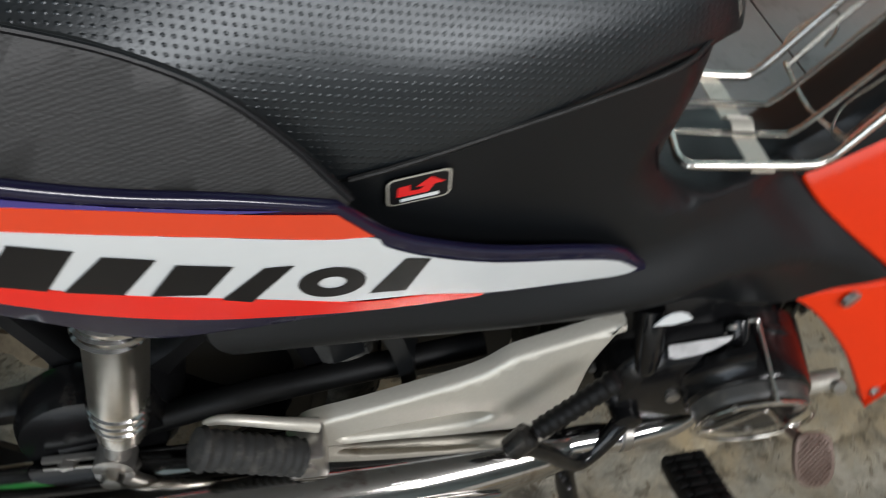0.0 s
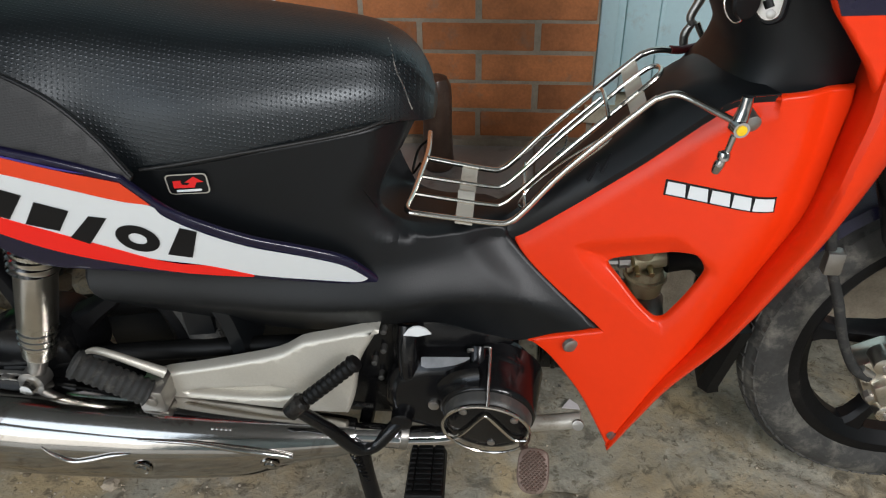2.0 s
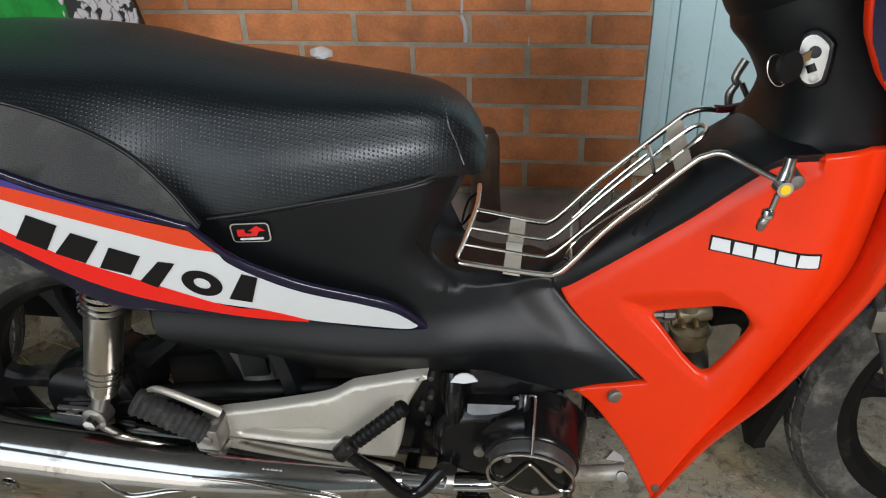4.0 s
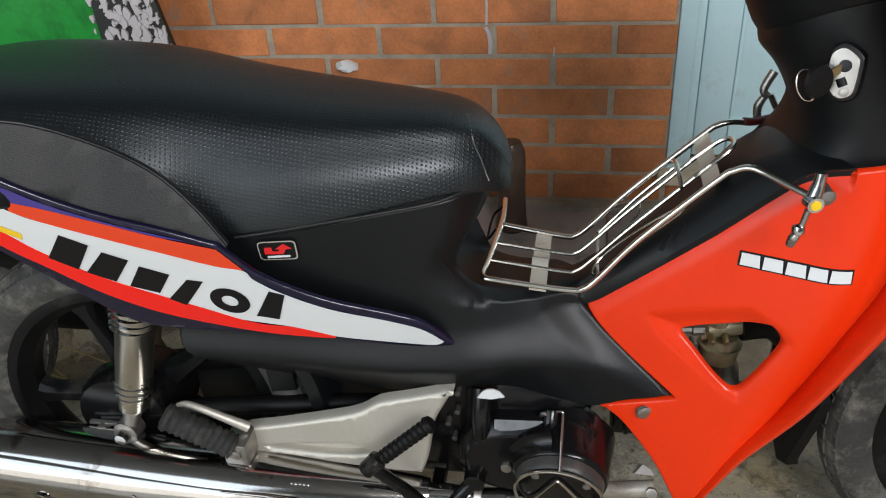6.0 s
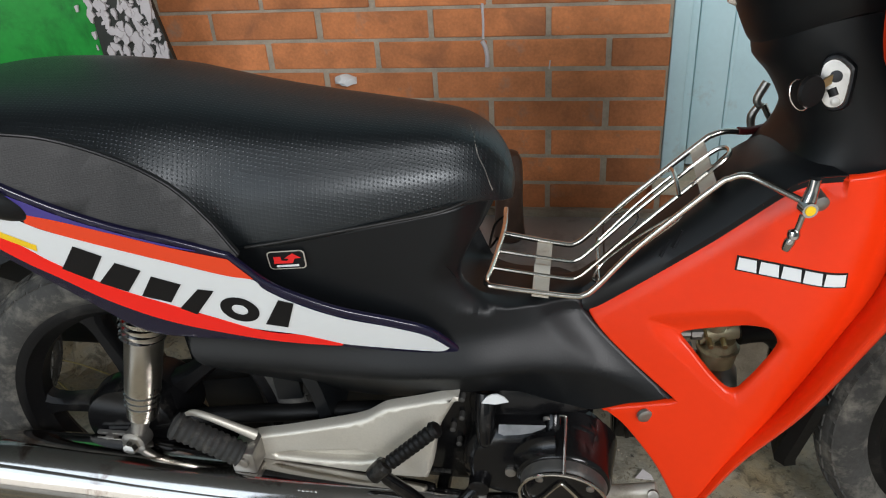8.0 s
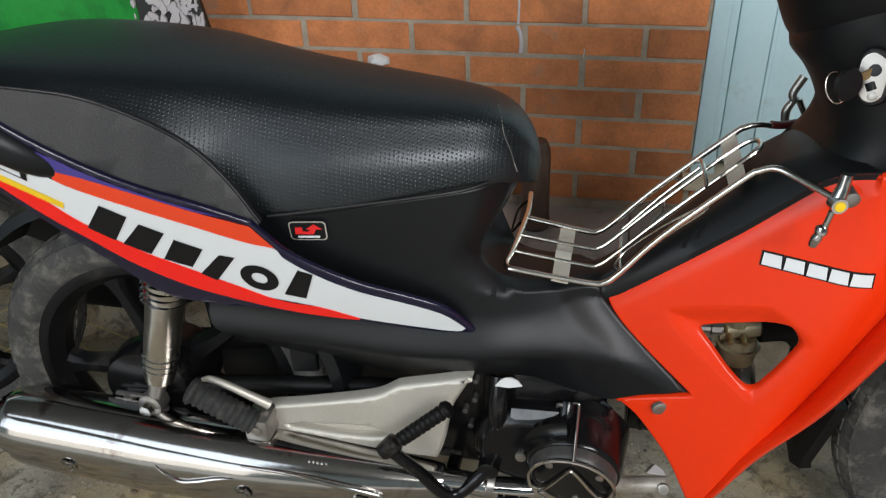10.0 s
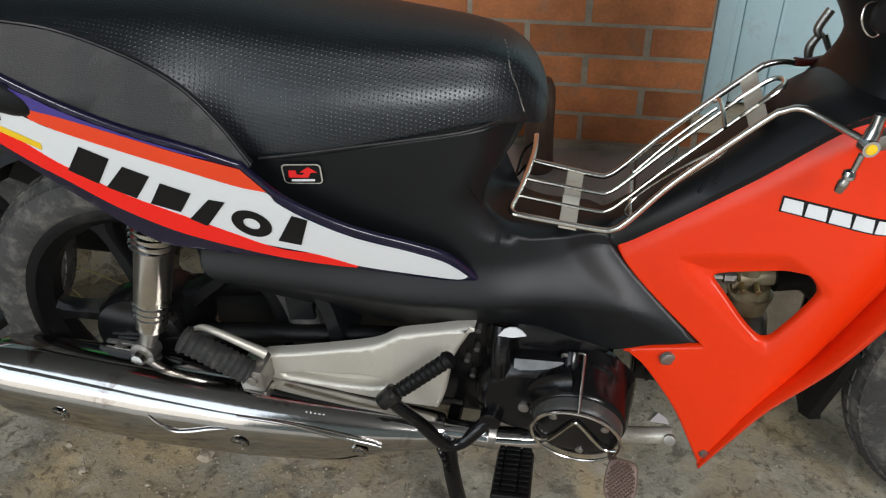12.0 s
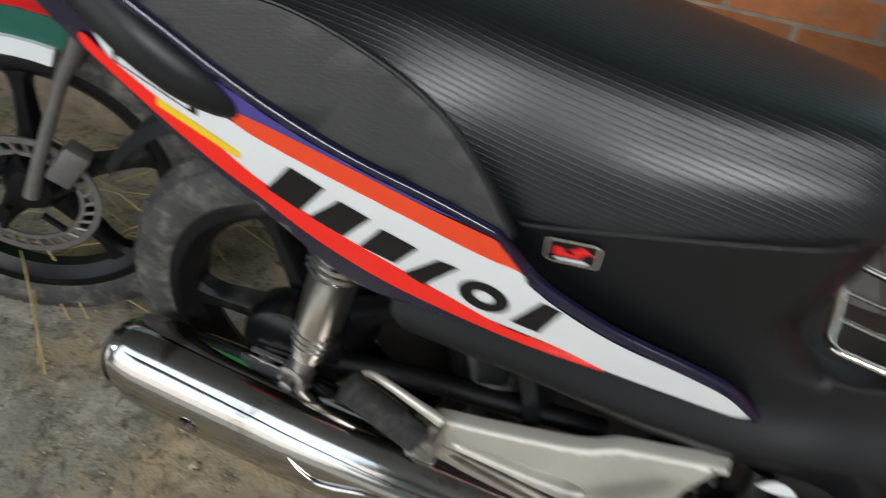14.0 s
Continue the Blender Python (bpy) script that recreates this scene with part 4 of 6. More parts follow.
part("shock_eye", spun([(-0.013, 0.016), (-0.012, 0.0185), (0.012, 0.0185), (0.013, 0.016)], (-0.564, 0.486, 0.281), (0.05, 1, 0), 22), M_DULL_STEEL, bike)
part("shock_nut", spun([(-0.010, 0.0095), (0.0, 0.0105), (0.004, 0.0105)], (-0.564, 0.470, 0.281), (0.05, 1, 0), 6), M_STEEL, bike, "bright steel nut")
part("chain_adjuster", joined(block((-0.635, 0.492, 0.262), (-0.565, 0.499, 0.267), 0.001), block((-0.635, 0.492, 0.275), (-0.565, 0.499, 0.280), 0.001), spun([(-0.006, 0.010), (0.004, 0.010)], (-0.612, 0.492, 0.271), (0, 1, 0), 6)), M_DULL_STEEL, bike, "steel chain adjuster plates")
part("swing_arm", joined(tube([(-0.62, 0.512, 0.272), (-0.45, 0.535, 0.290), (-0.20, 0.56, 0.30)], 0.014, 12), tube([(-0.62, 0.64, 0.272), (-0.20, 0.66, 0.325)], 0.019, 12)), M_RUBBER, bike, "black steel swing arm")
part("brake_drum", spun([(-0.025, 0.030), (-0.022, 0.066), (-0.008, 0.072), (0.02, 0.072)], (-0.588, 0.530, 0.282), (-0.075, 1, 0), 32), M_ENGINE, bike, "black rear brake drum plate")
part("rear_mudguard", loft([[(-0.588 + r * math.cos(radians(a2)), mid(-0.588) + yy, 0.282 + r * math.sin(radians(a2))) for r, yy in ((0.300, -0.052), (0.315, -0.045), (0.322, 0.0), (0.315, 0.07), (0.262, 0.085), (0.262, 0.08), (0.308, 0.065), (0.318, 0.0), (0.312, -0.04))] for a2 in range(2, 150, 6)]), M_BLACK, bike, "black plastic rear mudguard")
part("inner_mudguard", loft([[(x, mid(x) + yy, z) for x, yy, z in ((-0.36 + s * 0.05, -0.06, 0.50 - s), (-0.33 + s * 0.05, -0.045, 0.49 - s), (-0.33 + s * 0.05, 0.06, 0.49 - s), (-0.36 + s * 0.05, 0.06, 0.50 - s))] for s in (0.0, 0.06, 0.12, 0.17)]), M_BLACK, bike)
part("hugger", loft([[(x, y, z) for x, z in ((-0.55, 0.44), (-0.545, 0.36), (-0.54, 0.24), (-0.53, 0.13), (-0.16, 0.13), (-0.13, 0.30), (-0.16, 0.45), (-0.30, 0.50))] for y in (0.640, 0.648)]), M_BLACK, bike, "black plastic inner mudguard", smooth=False)
part("brake_rod", tube([(-0.56, 0.500, 0.262), (-0.35, 0.51, 0.250), (-0.10, 0.52, 0.225)], 0.004, 8), M_ENGINE, bike)

# muffler with its bolted heat shield
MUF = [(-0.787, 0.450, 0.238, 0.030), (-0.790, 0.450, 0.238, 0.046), (-0.782, 0.451, 0.237, 0.053), (-0.70, 0.456, 0.230, 0.058), (-0.55, 0.462, 0.218, 0.061), (-0.40, 0.468, 0.208, 0.056), (-0.28, 0.474, 0.202, 0.046), (-0.17, 0.483, 0.199, 0.032), (-0.12, 0.488, 0.199, 0.023)]
muf = part("muffler", tube([m[:3] for m in MUF], [m[3] for m in MUF], 48, 4), M_MUFFLER, bike, "chrome muffler")


def on_muffler(x, turn, lift=0.0):
    """A place on the muffler's skin; turn in degrees down from the side that faces out."""
    xs = [m[0] for m in MUF[2:]]
    y, z, r = (lerp(x, xs, [m[k] for m in MUF[2:]]) for k in (1, 2, 3))
    return Vector((x, y - (r + lift) * math.cos(radians(turn)), z - (r + lift) * math.sin(radians(turn))))


def shell(x0, x1, t1, lift):
    """A sheet wrapped over the muffler: its upper edge sweeps down to a point at the front end, and it bellies out below."""
    bm = bmesh.new()
    nx, nt = 44, 28
    grid = []
    for i in range(nx + 1):
        xx = x0 + (x1 - x0) * i / nx
        t0 = curve(xx, [-0.772, -0.61, -0.44, -0.33, -0.25, -0.200], [-52, -46, -39, -36, -22, 0])
        row = []
        for k in range(nt + 1):
            t = t0 + (t1 - t0) * k / nt
            belly = 0.011 * min(max((t - 5) / 50, 0), 1) ** 1.5 * min(1.0, (x1 - xx) / 0.06)
            edge = -0.0014 if k == 0 or i in (0, nx) else 0
            row.append(bm.verts.new(on_muffler(xx, t, lift + belly + edge)))
        grid.append(row)
    for i in range(nx):
        for k in range(nt):
            bm.faces.new((grid[i][k], grid[i + 1][k], grid[i + 1][k + 1], grid[i][k + 1]))
    return bm


heat = part("heat_shield", shell(-0.772, -0.200, 84, 0.0024), M_MUFFLER, muf, "chrome heat shield plate")
for x, t in ((-0.669, 10), (-0.399, 9), (-0.232, 16)):
    d = on_muffler(x, t, 1) - on_muffler(x, t, 0)
    part("shield_screw", spun([(-0.002, 0.0135), (0.0010, 0.0135), (0.0013, 0.0115), (-0.0005, 0.0095), (0.0, 0.0085), (0.0035, 0.0075), (0.004, 0.003)], on_muffler(x, t, 0.0042), d, 24), M_MUFFLER, muf)
part("heat_rib", tube([on_muffler(x, t, 0.0030) for x, t in ((-0.527, -19), (-0.511, -8), (-0.490, 1), (-0.465, -3), (-0.435, -12), (-0.410, -16))], [0.001, 0.003, 0.0042, 0.0050, 0.004, 0.001], 10), M_MUFFLER, muf)
part("spear_edge", tube([on_muffler(x, t, 0.0035) for x, t in ((-0.40, -36), (-0.33, -34), (-0.27, -25), (-0.225, -12), (-0.200, 0))], [0.001, 0.003, 0.0045, 0.0055, 0.004], 12), M_MUFFLER, muf)
for k in range(5):
    part("stamped_mark", block((-0.0018, -0.0007, -0.0018), (0.0018, 0.0007, 0.0018), 0.0003, Matrix.Translation(on_muffler(-0.305 + 0.006 * k, -57, 0.0004)) @ Matrix.Rotation(radians(-57), 4, "X")), M_STEEL, muf)
part("exhaust_pipe", tube([(-0.16, 0.484, 0.201), (-0.10, 0.492, 0.197), (-0.045, 0.497, 0.190), (0.03, 0.52, 0.186), (0.08, 0.60, 0.19)], 0.0165, 16), M_CHROME, bike, "chrome exhaust pipe")
part("pipe_clamp", spun([(-0.006, 0.0165), (-0.005, 0.0195), (0.005, 0.0195), (0.006, 0.0165)], (-0.055, 0.496, 0.194), (1, 0.09, -0.2), 20), M_DULL_STEEL, bike)

# passenger footrest hanger in cast aluminium
HANG = [(-0.3905, 0.2594), (-0.392, 0.278), (-0.3837, 0.296), (-0.3349, 0.3075), (-0.2835, 0.3195), (-0.2335, 0.3318), (-0.2088, 0.3408), (-0.1907, 0.3525), (-0.1771, 0.3589), (-0.1372, 0.3685), (-0.0786, 0.3839), (-0.0786, 0.3839), (-0.0915, 0.3606), (-0.1071, 0.3288), (-0.1152, 0.2893), (-0.1204, 0.2612), (-0.1306, 0.2324), (-0.1306, 0.2324), (-0.1758, 0.233), (-0.2164, 0.236), (-0.256, 0.240), (-0.3129, 0.2475), (-0.3752, 0.253)]
POCKET = [(-0.3531, 0.2643), (-0.322, 0.2715), (-0.2818, 0.2750), (-0.2368, 0.2788), (-0.212, 0.2758), (-0.2013, 0.2677), (-0.2181, 0.2607), (-0.2547, 0.2579), (-0.2973, 0.2590), (-0.3287, 0.2615)]


def hanger_y(x, z):
    return 0.492 + 0.03 * (x + 0.2) + 0.10 * max(0.0, z - 0.31)


hang_part = panel("peg_hanger", HANG, hanger_y, M_ALU, bike, "pale cast aluminium passenger footrest hanger", thick=0.014, rim=0.006, step=0.01, holes=[POCKET])
part("pocket_web", loft([[(x, hanger_y(x, z) + d, z) for x, z in ((-0.365, 0.252), (-0.365, 0.280), (-0.20, 0.292), (-0.19, 0.250))] for d in (0.0155, 0.019)]), M_ALU, hang_part, smooth=False)
part("hanger_arm", tube([(-0.372, 0.484, 0.306), (-0.400, 0.478, 0.326), (-0.430, 0.475, 0.343), (-0.452, 0.475, 0.3495), (-0.466, 0.475, 0.346)], [0.008, 0.0062, 0.0055, 0.005, 0.003], 10), M_ALU, hang_part)
part("hanger_fork", joined(block((-0.402, 0.452, 0.262), (-0.366, 0.498, 0.300), 0.004)), M_DULL_STEEL, hang_part, "steel footrest pivot bracket")
part("pivot_bolt", spun([(-0.005, 0.006), (-0.004, 0.0085), (0.0, 0.009)], (-0.383, 0.452, 0.284), (0, 1, 0), 18), M_DULL_STEEL, hang_part)
p0, p1 = Vector((-0.388, 0.462, 0.288)), Vector((-0.472, 0.448, 0.352))
pegs = []
for k in range(45):
    s = k / 44
    r = 0.0168 + (0.0020 if (k % 4) < 2 else 0) + (0.002 if s > 0.93 else 0)
    pegs.append((s * (p1 - p0).length, r if 0 < k < 44 else 0.012))
part("passenger_peg", spun(pegs, p0, p1 - p0, 18), M_OLD_RUBBER, bike, "ribbed black rubber passenger footrest")

# engine: case, stepped side cover, round clutch cover with a wire guard
part("crankcase", joined(block((-0.078, 0.534, 0.19), (0.100, 0.70, 0.375), 0.030), block((-0.15, 0.545, 0.18), (-0.06, 0.68, 0.385), 0.012)), M_ENGINE, bike, "black painted engine case")


SIDE = np.array(spline([(-0.080, 0.245), (-0.078, 0.278), (-0.066, 0.304), (-0.046, 0.320), (-0.028, 0.329), (0.006, 0.332), (0.040, 0.334), (0.090, 0.335), (0.120, 0.300), (0.125, 0.24), (0.09, 0.20), (0.0, 0.195), (-0.05, 0.205), (-0.072, 0.222)], 5))
rings = [(SIDE, 0.548), (SIDE, 0.518), (inward(SIDE, 0.0025), 0.5120), (inward(SIDE, 0.0135), 0.5020), (inward(SIDE, 0.0165), 0.5000), (inward(SIDE, 0.021), 0.4988)]
part("engine_side_cover", loft([[(p[0], y, p[1]) for p in ring] for ring, y in rings]), M_ENGINE, bike, "glossy black engine side cover", sharp=30)
# a paler tapering strip laid on the bevel: its reflected highlight, put in as colour
BEVEL = [(-0.027, 0.80), (-0.020, 1.0), (0.0, 0.92), (0.018, 0.72), (0.030, 0.42), (0.037, 0.14)]
part("bevel_glint", loft([[(x, y - 0.0006, z + 0.0006 + 0.06 * (x + 0.028)) for y, z in ((0.5118, 0.3315), (0.5118 - 0.0098 * w, 0.3315 - 0.0110 * w), (0.5128 - 0.0098 * w, 0.3305 - 0.0105 * w), (0.5128, 0.3305))] for x, w in BEVEL]), M_GLINT, bike, "pale strip painted as the reflection on the engine cover bevel", smooth=False)
part("oil_neck", tube([(-0.046, 0.530, 0.372), (-0.0455, 0.520, 0.350), (-0.0455, 0.512, 0.325), (-0.0455, 0.508, 0.303), (-0.0455, 0.511, 0.288)], [0.0135, 0.0145, 0.014, 0.011, 0.002], 20), M_ENGINE, bike, "black oil filler neck")
ax = Vector((0.06, 1, 0.20)).normalized()
cc = Vector((0.0615, 0.462, 0.258))
drum = part("clutch_cover", spun([(0.018, 0.050), (0.018, 0.0590), (0.020, 0.0615), (0.026, 0.0632), (0.050, 0.0650), (0.090, 0.0680)], cc, ax, 56), M_ENGINE, bike, "round black engine cover")
part("cover_shoulder", spun([(0.0025, 0.0535), (0.005, 0.0558), (0.009, 0.0568), (0.0195, 0.0588), (0.0205, 0.0570)], cc, ax, 56, False), M_ENGINE_DUST, drum, "dust-grey shoulder of the engine cover")
part("cover_face", spun([(0.0, 0.020), (0.0, 0.046), (0.001, 0.050), (0.003, 0.0540), (0.006, 0.0545)], cc, ax, 56), M_ENGINE, drum)
part("guard_boss", tube([(0.047, 0.527, 0.343), (0.047, 0.518, 0.330), (0.047, 0.500, 0.300), (0.047, 0.494, 0.290)], [0.011, 0.0125, 0.0125, 0.011], 14), M_ENGINE, bike, "dusty black guard mount")
u = Vector((1, 0, 0)) - ax * ax.x
u.normalize()
v = Vector((0, 0, 1)) - ax * ax.z
v.normalize()


def on_cover(a, b, out=0.004):
    return cc + u * a + v * b - ax * out


def on_flare(a, depth, r):
    return on_cover(r * math.cos(a), r * math.sin(a), -depth)


flare = []
for k in range(15):
    a, w = radians(100 + 6.0 * k), 1 - 0.6 * k / 14
    flare.append([on_flare(a, d, r) for d, r in ((0.020, 0.0610), (0.0215, 0.0638), (0.029, 0.0650 + 0.001 * w), (0.034, 0.0660 + 0.0045 * w), (0.0365, 0.0665 + 0.0085 * w), (0.0385, 0.0670 + 0.014 * w), (0.046, 0.0670 + 0.014 * w), (0.046, 0.058))])
part("cover_fillet", loft(flare), M_ENGINE, drum)
wire = part("guard_ring", tube([on_cover(0.0575 * math.cos(t), 0.0565 * math.sin(t)) for t in (2 * math.pi * k / 24 for k in range(24))], 0.0022, 8, 2, True), M_STEEL, bike, "bright steel wire engine guard")
part("guard_peak", tube([on_cover(-0.052, -0.020), on_cover(-0.034, -0.018), on_cover(-0.006, 0.030), on_cover(0.004, 0.030), on_cover(0.034, -0.014), on_cover(0.053, -0.016)], 0.0022, 8, 5), M_STEEL, wire)
part("guard_bar", tube([on_cover(0.002, 0.0570), on_cover(0.002, 0.0590, -0.004), Vector((0.0630, 0.485, 0.331)), Vector((0.0632, 0.515, 0.3445)), Vector((0.0612, 0.519, 0.3475)), Vector((0.052, 0.521, 0.3445)), Vector((0.040, 0.521, 0.342))], 0.0021, 8, 4), M_STEEL, wire)
part("guard_tab", spun([(-0.002, 0.006), (0.002, 0.006)], (0.0385, 0.5185, 0.3405), (0, 1, 0.6), 14), M_DULL_STEEL, wire)
for a2, b2 in ((-0.030, 0.034), (0.036, 0.026), (0.006, -0.036)):
    part("cover_screw", spun([(-0.003, 0.003), (-0.002, 0.0052), (0.002, 0.0055)], on_cover(a2, b2, 0.0), ax, 14), M_DULL_STEEL, drum)
for bx, bz in ((-0.082, 0.318), (-0.088, 0.268), (-0.080, 0.352), (-0.096, 0.295)):
    part("case_bolt", spun([(-0.003, 0.002), (-0.002, 0.0042), (0.012, 0.0045)], (bx, 0.5345, bz), (0, 1, 0), 12), M_ENGINE_DUST, bike)
part("case_bolt", spun([(-0.005, 0.004), (-0.004, 0.0075), (0.004, 0.008)], (-0.011, 0.4985, 0.258), (0, 1, 0), 16), M_DULL_STEEL, bike, "steel engine bolt")
cyl = part("cylinder_head", block((0.128, 0.592, 0.245), (0.275, 0.715, 0.322), 0.004), M_ENGINE, bike, "finned grey engine cylinder")
for k in range(9):
    part("fin", block((0.13 + 0.016 * k, 0.577 - 0.004 * (k % 2), 0.262), (0.137 + 0.016 * k, 0.725, 0.328), 0.002), M_ENGINE, cyl)
part("bright_bracket", loft([[(x, y, z) for x, z in ((-0.0494, 0.3695), (-0.0420, 0.3810), (-0.0350, 0.3855), (-0.0270, 0.3862), (-0.0188, 0.3825), (-0.0127, 0.3745), (-0.0304, 0.3690))] for y in (0.5095, 0.5115)]), M_WHITE, bike, "pale bracket over the engine")

# kick starter, centre stand, rider footrest, brake pedal
part("kick_lever", tube([(-0.055, 0.500, 0.226), (-0.070, 0.488, 0.214), (-0.095, 0.478, 0.190), (-0.118, 0.468, 0.196), (-0.150, 0.457, 0.245), (-0.182, 0.447, 0.288)], [0.011, 0.010, 0.010, 0.010, 0.009, 0.009], 12), M_ENGINE, bike, "black kick starter lever")
part("kick_boss", spun([(-0.014, 0.010), (-0.012, 0.015), (0.012, 0.016), (0.02, 0.013)], (-0.056, 0.500, 0.228), (0, 1, 0), 16), M_ENGINE, bike)
part("kick_joint", spun([(-0.016, 0.008), (-0.013, 0.0125), (0.012, 0.0135), (0.016, 0.009)], (-0.184, 0.448, 0.294), (0.6, 0.1, 0.65), 14), M_ENGINE, bike)
k0, k1 = Vector((-0.168, 0.450, 0.308)), Vector((-0.100, 0.456, 0.372))
part("kick_rubber", spun([((k1 - k0).length * k / 40, 0.0075 if k == 0 else 0.0092 + (0.0014 if (k % 4) < 2 else 0) + (0.0015 if k > 36 else 0)) for k in range(40)] + [((k1 - k0).length, 0.008)], k0, k1 - k0, 16), M_RUBBER, bike, "ribbed black rubber kick pedal")
part("centre_stand", joined(tube([(-0.118, 0.50, 0.185), (-0.112, 0.485, 0.12), (-0.092, 0.470, 0.03), (-0.075, 0.460, 0.008)], [0.011, 0.012, 0.013, 0.012], 10), tube([(-0.118, 0.74, 0.185), (-0.092, 0.77, 0.03), (-0.075, 0.78, 0.008)], [0.011, 0.012, 0.012], 10), tube([(-0.118, 0.50, 0.17), (-0.118, 0.74, 0.17)], 0.011, 10, 1)), M_ENGINE, bike, "black steel centre stand")
part("stand_spring", tube([(-0.126 + 0.0004 * k + 0.005 * math.cos(k * 1.2), 0.478 + 0.005 * math.sin(k * 1.2), 0.172 - 0.0013 * k) for k in range(52)], 0.0013, 5, 2), M_ENGINE, bike)
part("peg_bar", tube([(0.02, 0.55, 0.19), (0.10, 0.525, 0.200), (0.190, 0.514, 0.226)], 0.0115, 16), M_ALU, bike, "silver footrest bar")
part("bar_bolt", spun([(-0.002, 0.005), (-0.0015, 0.0075), (0.004, 0.008)], (0.184, 0.500, 0.230), (0.1, 1, -0.5), 18), M_DULL_STEEL, bike)
PEG = pose(-0.010, 0.392, 0.243, -18, 0, 3)
peg = part("rider_peg", block((-0.024, -0.060, -0.011), (0.024, 0.056, 0.010), 0.007, PEG), M_RUBBER, bike, "ribbed black rubber rider footrest")
for k in range(9):
    for x0, x1 in ((-0.0215, -0.0145), (-0.0125, 0.0060), (0.0080, 0.0205)):
        part("peg_rib", block((x0, -0.047 + 0.0112 * k, 0.0085), (x1, -0.0385 + 0.0112 * k, 0.0125), 0.0012, PEG), M_RUBBER, peg)
part("peg_lip", block((-0.023, -0.061, 0.004), (0.023, -0.051, 0.014), 0.003, PEG), M_RUBBER, peg)
M_PEDAL = mat("rusty_brown_steel", (0.17, 0.118, 0.095), 0.55, 0.35, var=0.35, bump=0.3, dirt=(0.09, 0.05, 0.035), dirt_amount=0.25, dirt_scale=60)
fa, fn = Vector((1, -0.1, 0.05)).normalized(), Vector((0.12, 0.72, -0.70)).normalized()
fb = fn.cross(fa) * -1
pc = Vector((0.124, 0.430, 0.221))
pad = spline([(-0.0165, 0.022), (0.0, 0.026), (0.0165, 0.022), (0.0205, 0.004), (0.0195, -0.018), (0.010, -0.030), (-0.010, -0.030), (-0.0195, -0.018), (-0.0205, 0.004)], 4)
pedal = part("brake_pedal", loft([[pc + fa * (p[0] * k) + fb * (p[1] * k) + fn * d for p in pad] for d, k in ((0.004, 0.9), (0.003, 1.0), (-0.002, 1.0), (-0.0035, 0.93))]), M_PEDAL, bike, "brown worn steel brake pedal")
studs = bmesh.new()
for k in range(-9, 10):
    for m2 in range(-14, 15):
        qa, qb = 0.0027 * k, 0.0027 * m2
        if (k + m2) % 2 or (qa / 0.0185) ** 2 + ((qb + 0.002) / 0.0265) ** 2 > 1:
            continue
        o = pc + fa * qa + fb * qb - fn * 0.0033
        vs2 = [studs.verts.new(o + fa * da + fb * db) for da, db in ((0.0025, 0), (0, 0.0025), (-0.0025, 0), (0, -0.0025))] + [studs.verts.new(o - fn * 0.0026)]
        for q in range(4):
            studs.faces.new((vs2[q], vs2[(q + 1) % 4], vs2[4]))
part("pedal_studs", studs, M_PEDAL, pedal, smooth=False)
part("pedal_arm", tube([(0.116, 0.442, 0.232), (0.112, 0.46, 0.225), (0.105, 0.50, 0.20), (0.06, 0.53, 0.18)], 0.006, 8), M_PEDAL, bike)

# carburettor behind the opening in the leg shield
carb = part("carburettor", joined(spun([(0, 0.018), (0.004, 0.024), (0.020, 0.026), (0.026, 0.026), (0.027, 0.029), (0.031, 0.029), (0.032, 0.025), (0.044, 0.022)], (0.268, 0.632, 0.362), (0, 0, 1), 28), spun([(-0.03, 0.014), (0.03, 0.014)], (0.268, 0.632, 0.417), (1, 0.1, 0.2), 18), spun([(0, 0.015), (0.03, 0.015), (0.034, 0.012)], (0.262, 0.632, 0.424), (0, 0, 1), 18)), M_POT, bike, "dirty alloy carburettor")
for x, y, z, r in ((0.252, 0.604, 0.414, 0.006), (0.270, 0.603, 0.416, 0.0065), (0.245, 0.606, 0.428, 0.004)):
    part("brass_screw", spun([(-0.006, r * 0.5), (-0.005, r * 0.65), (0.012, r * 0.65)], (x, y, z), (0, 1, 0), 10), M_BRASS, carb)
part("fuel_union", joined(spun([(-0.02, 0.006), (0.0, 0.006), (0.001, 0.009), (0.016, 0.009)], (0.226, 0.615, 0.424), (1, 0.1, 0), 8)), M_DULL_STEEL, carb)
part("intake_pipe", tube([(0.29, 0.632, 0.420), (0.33, 0.64, 0.42), (0.36, 0.65, 0.39)], 0.02, 14), M_RUBBER, bike)
part("crank_boss", spun([(-0.02, 0.03), (-0.012, 0.036), (0.03, 0.036)], (0.265, 0.628, 0.322), (0.1, 1, 0.3), 26), M_DULL_STEEL, bike, "round alloy engine boss")
part("frame_tube", joined(tube([(-0.30, mid(-0.3), 0.60), (0.05, mid(0), 0.43), (0.30, mid(0.3), 0.58), (0.42, mid(0.4), 0.80)], 0.028, 12), tube([(0.33, 0.645, 0.60), (0.36, 0.65, 0.35), (0.30, 0.65, 0.22)], 0.02, 10)), M_ENGINE, bike, "black steel frame tube")
# luggage rack of bright wire
Z0, Z1 = 0.530, 0.520
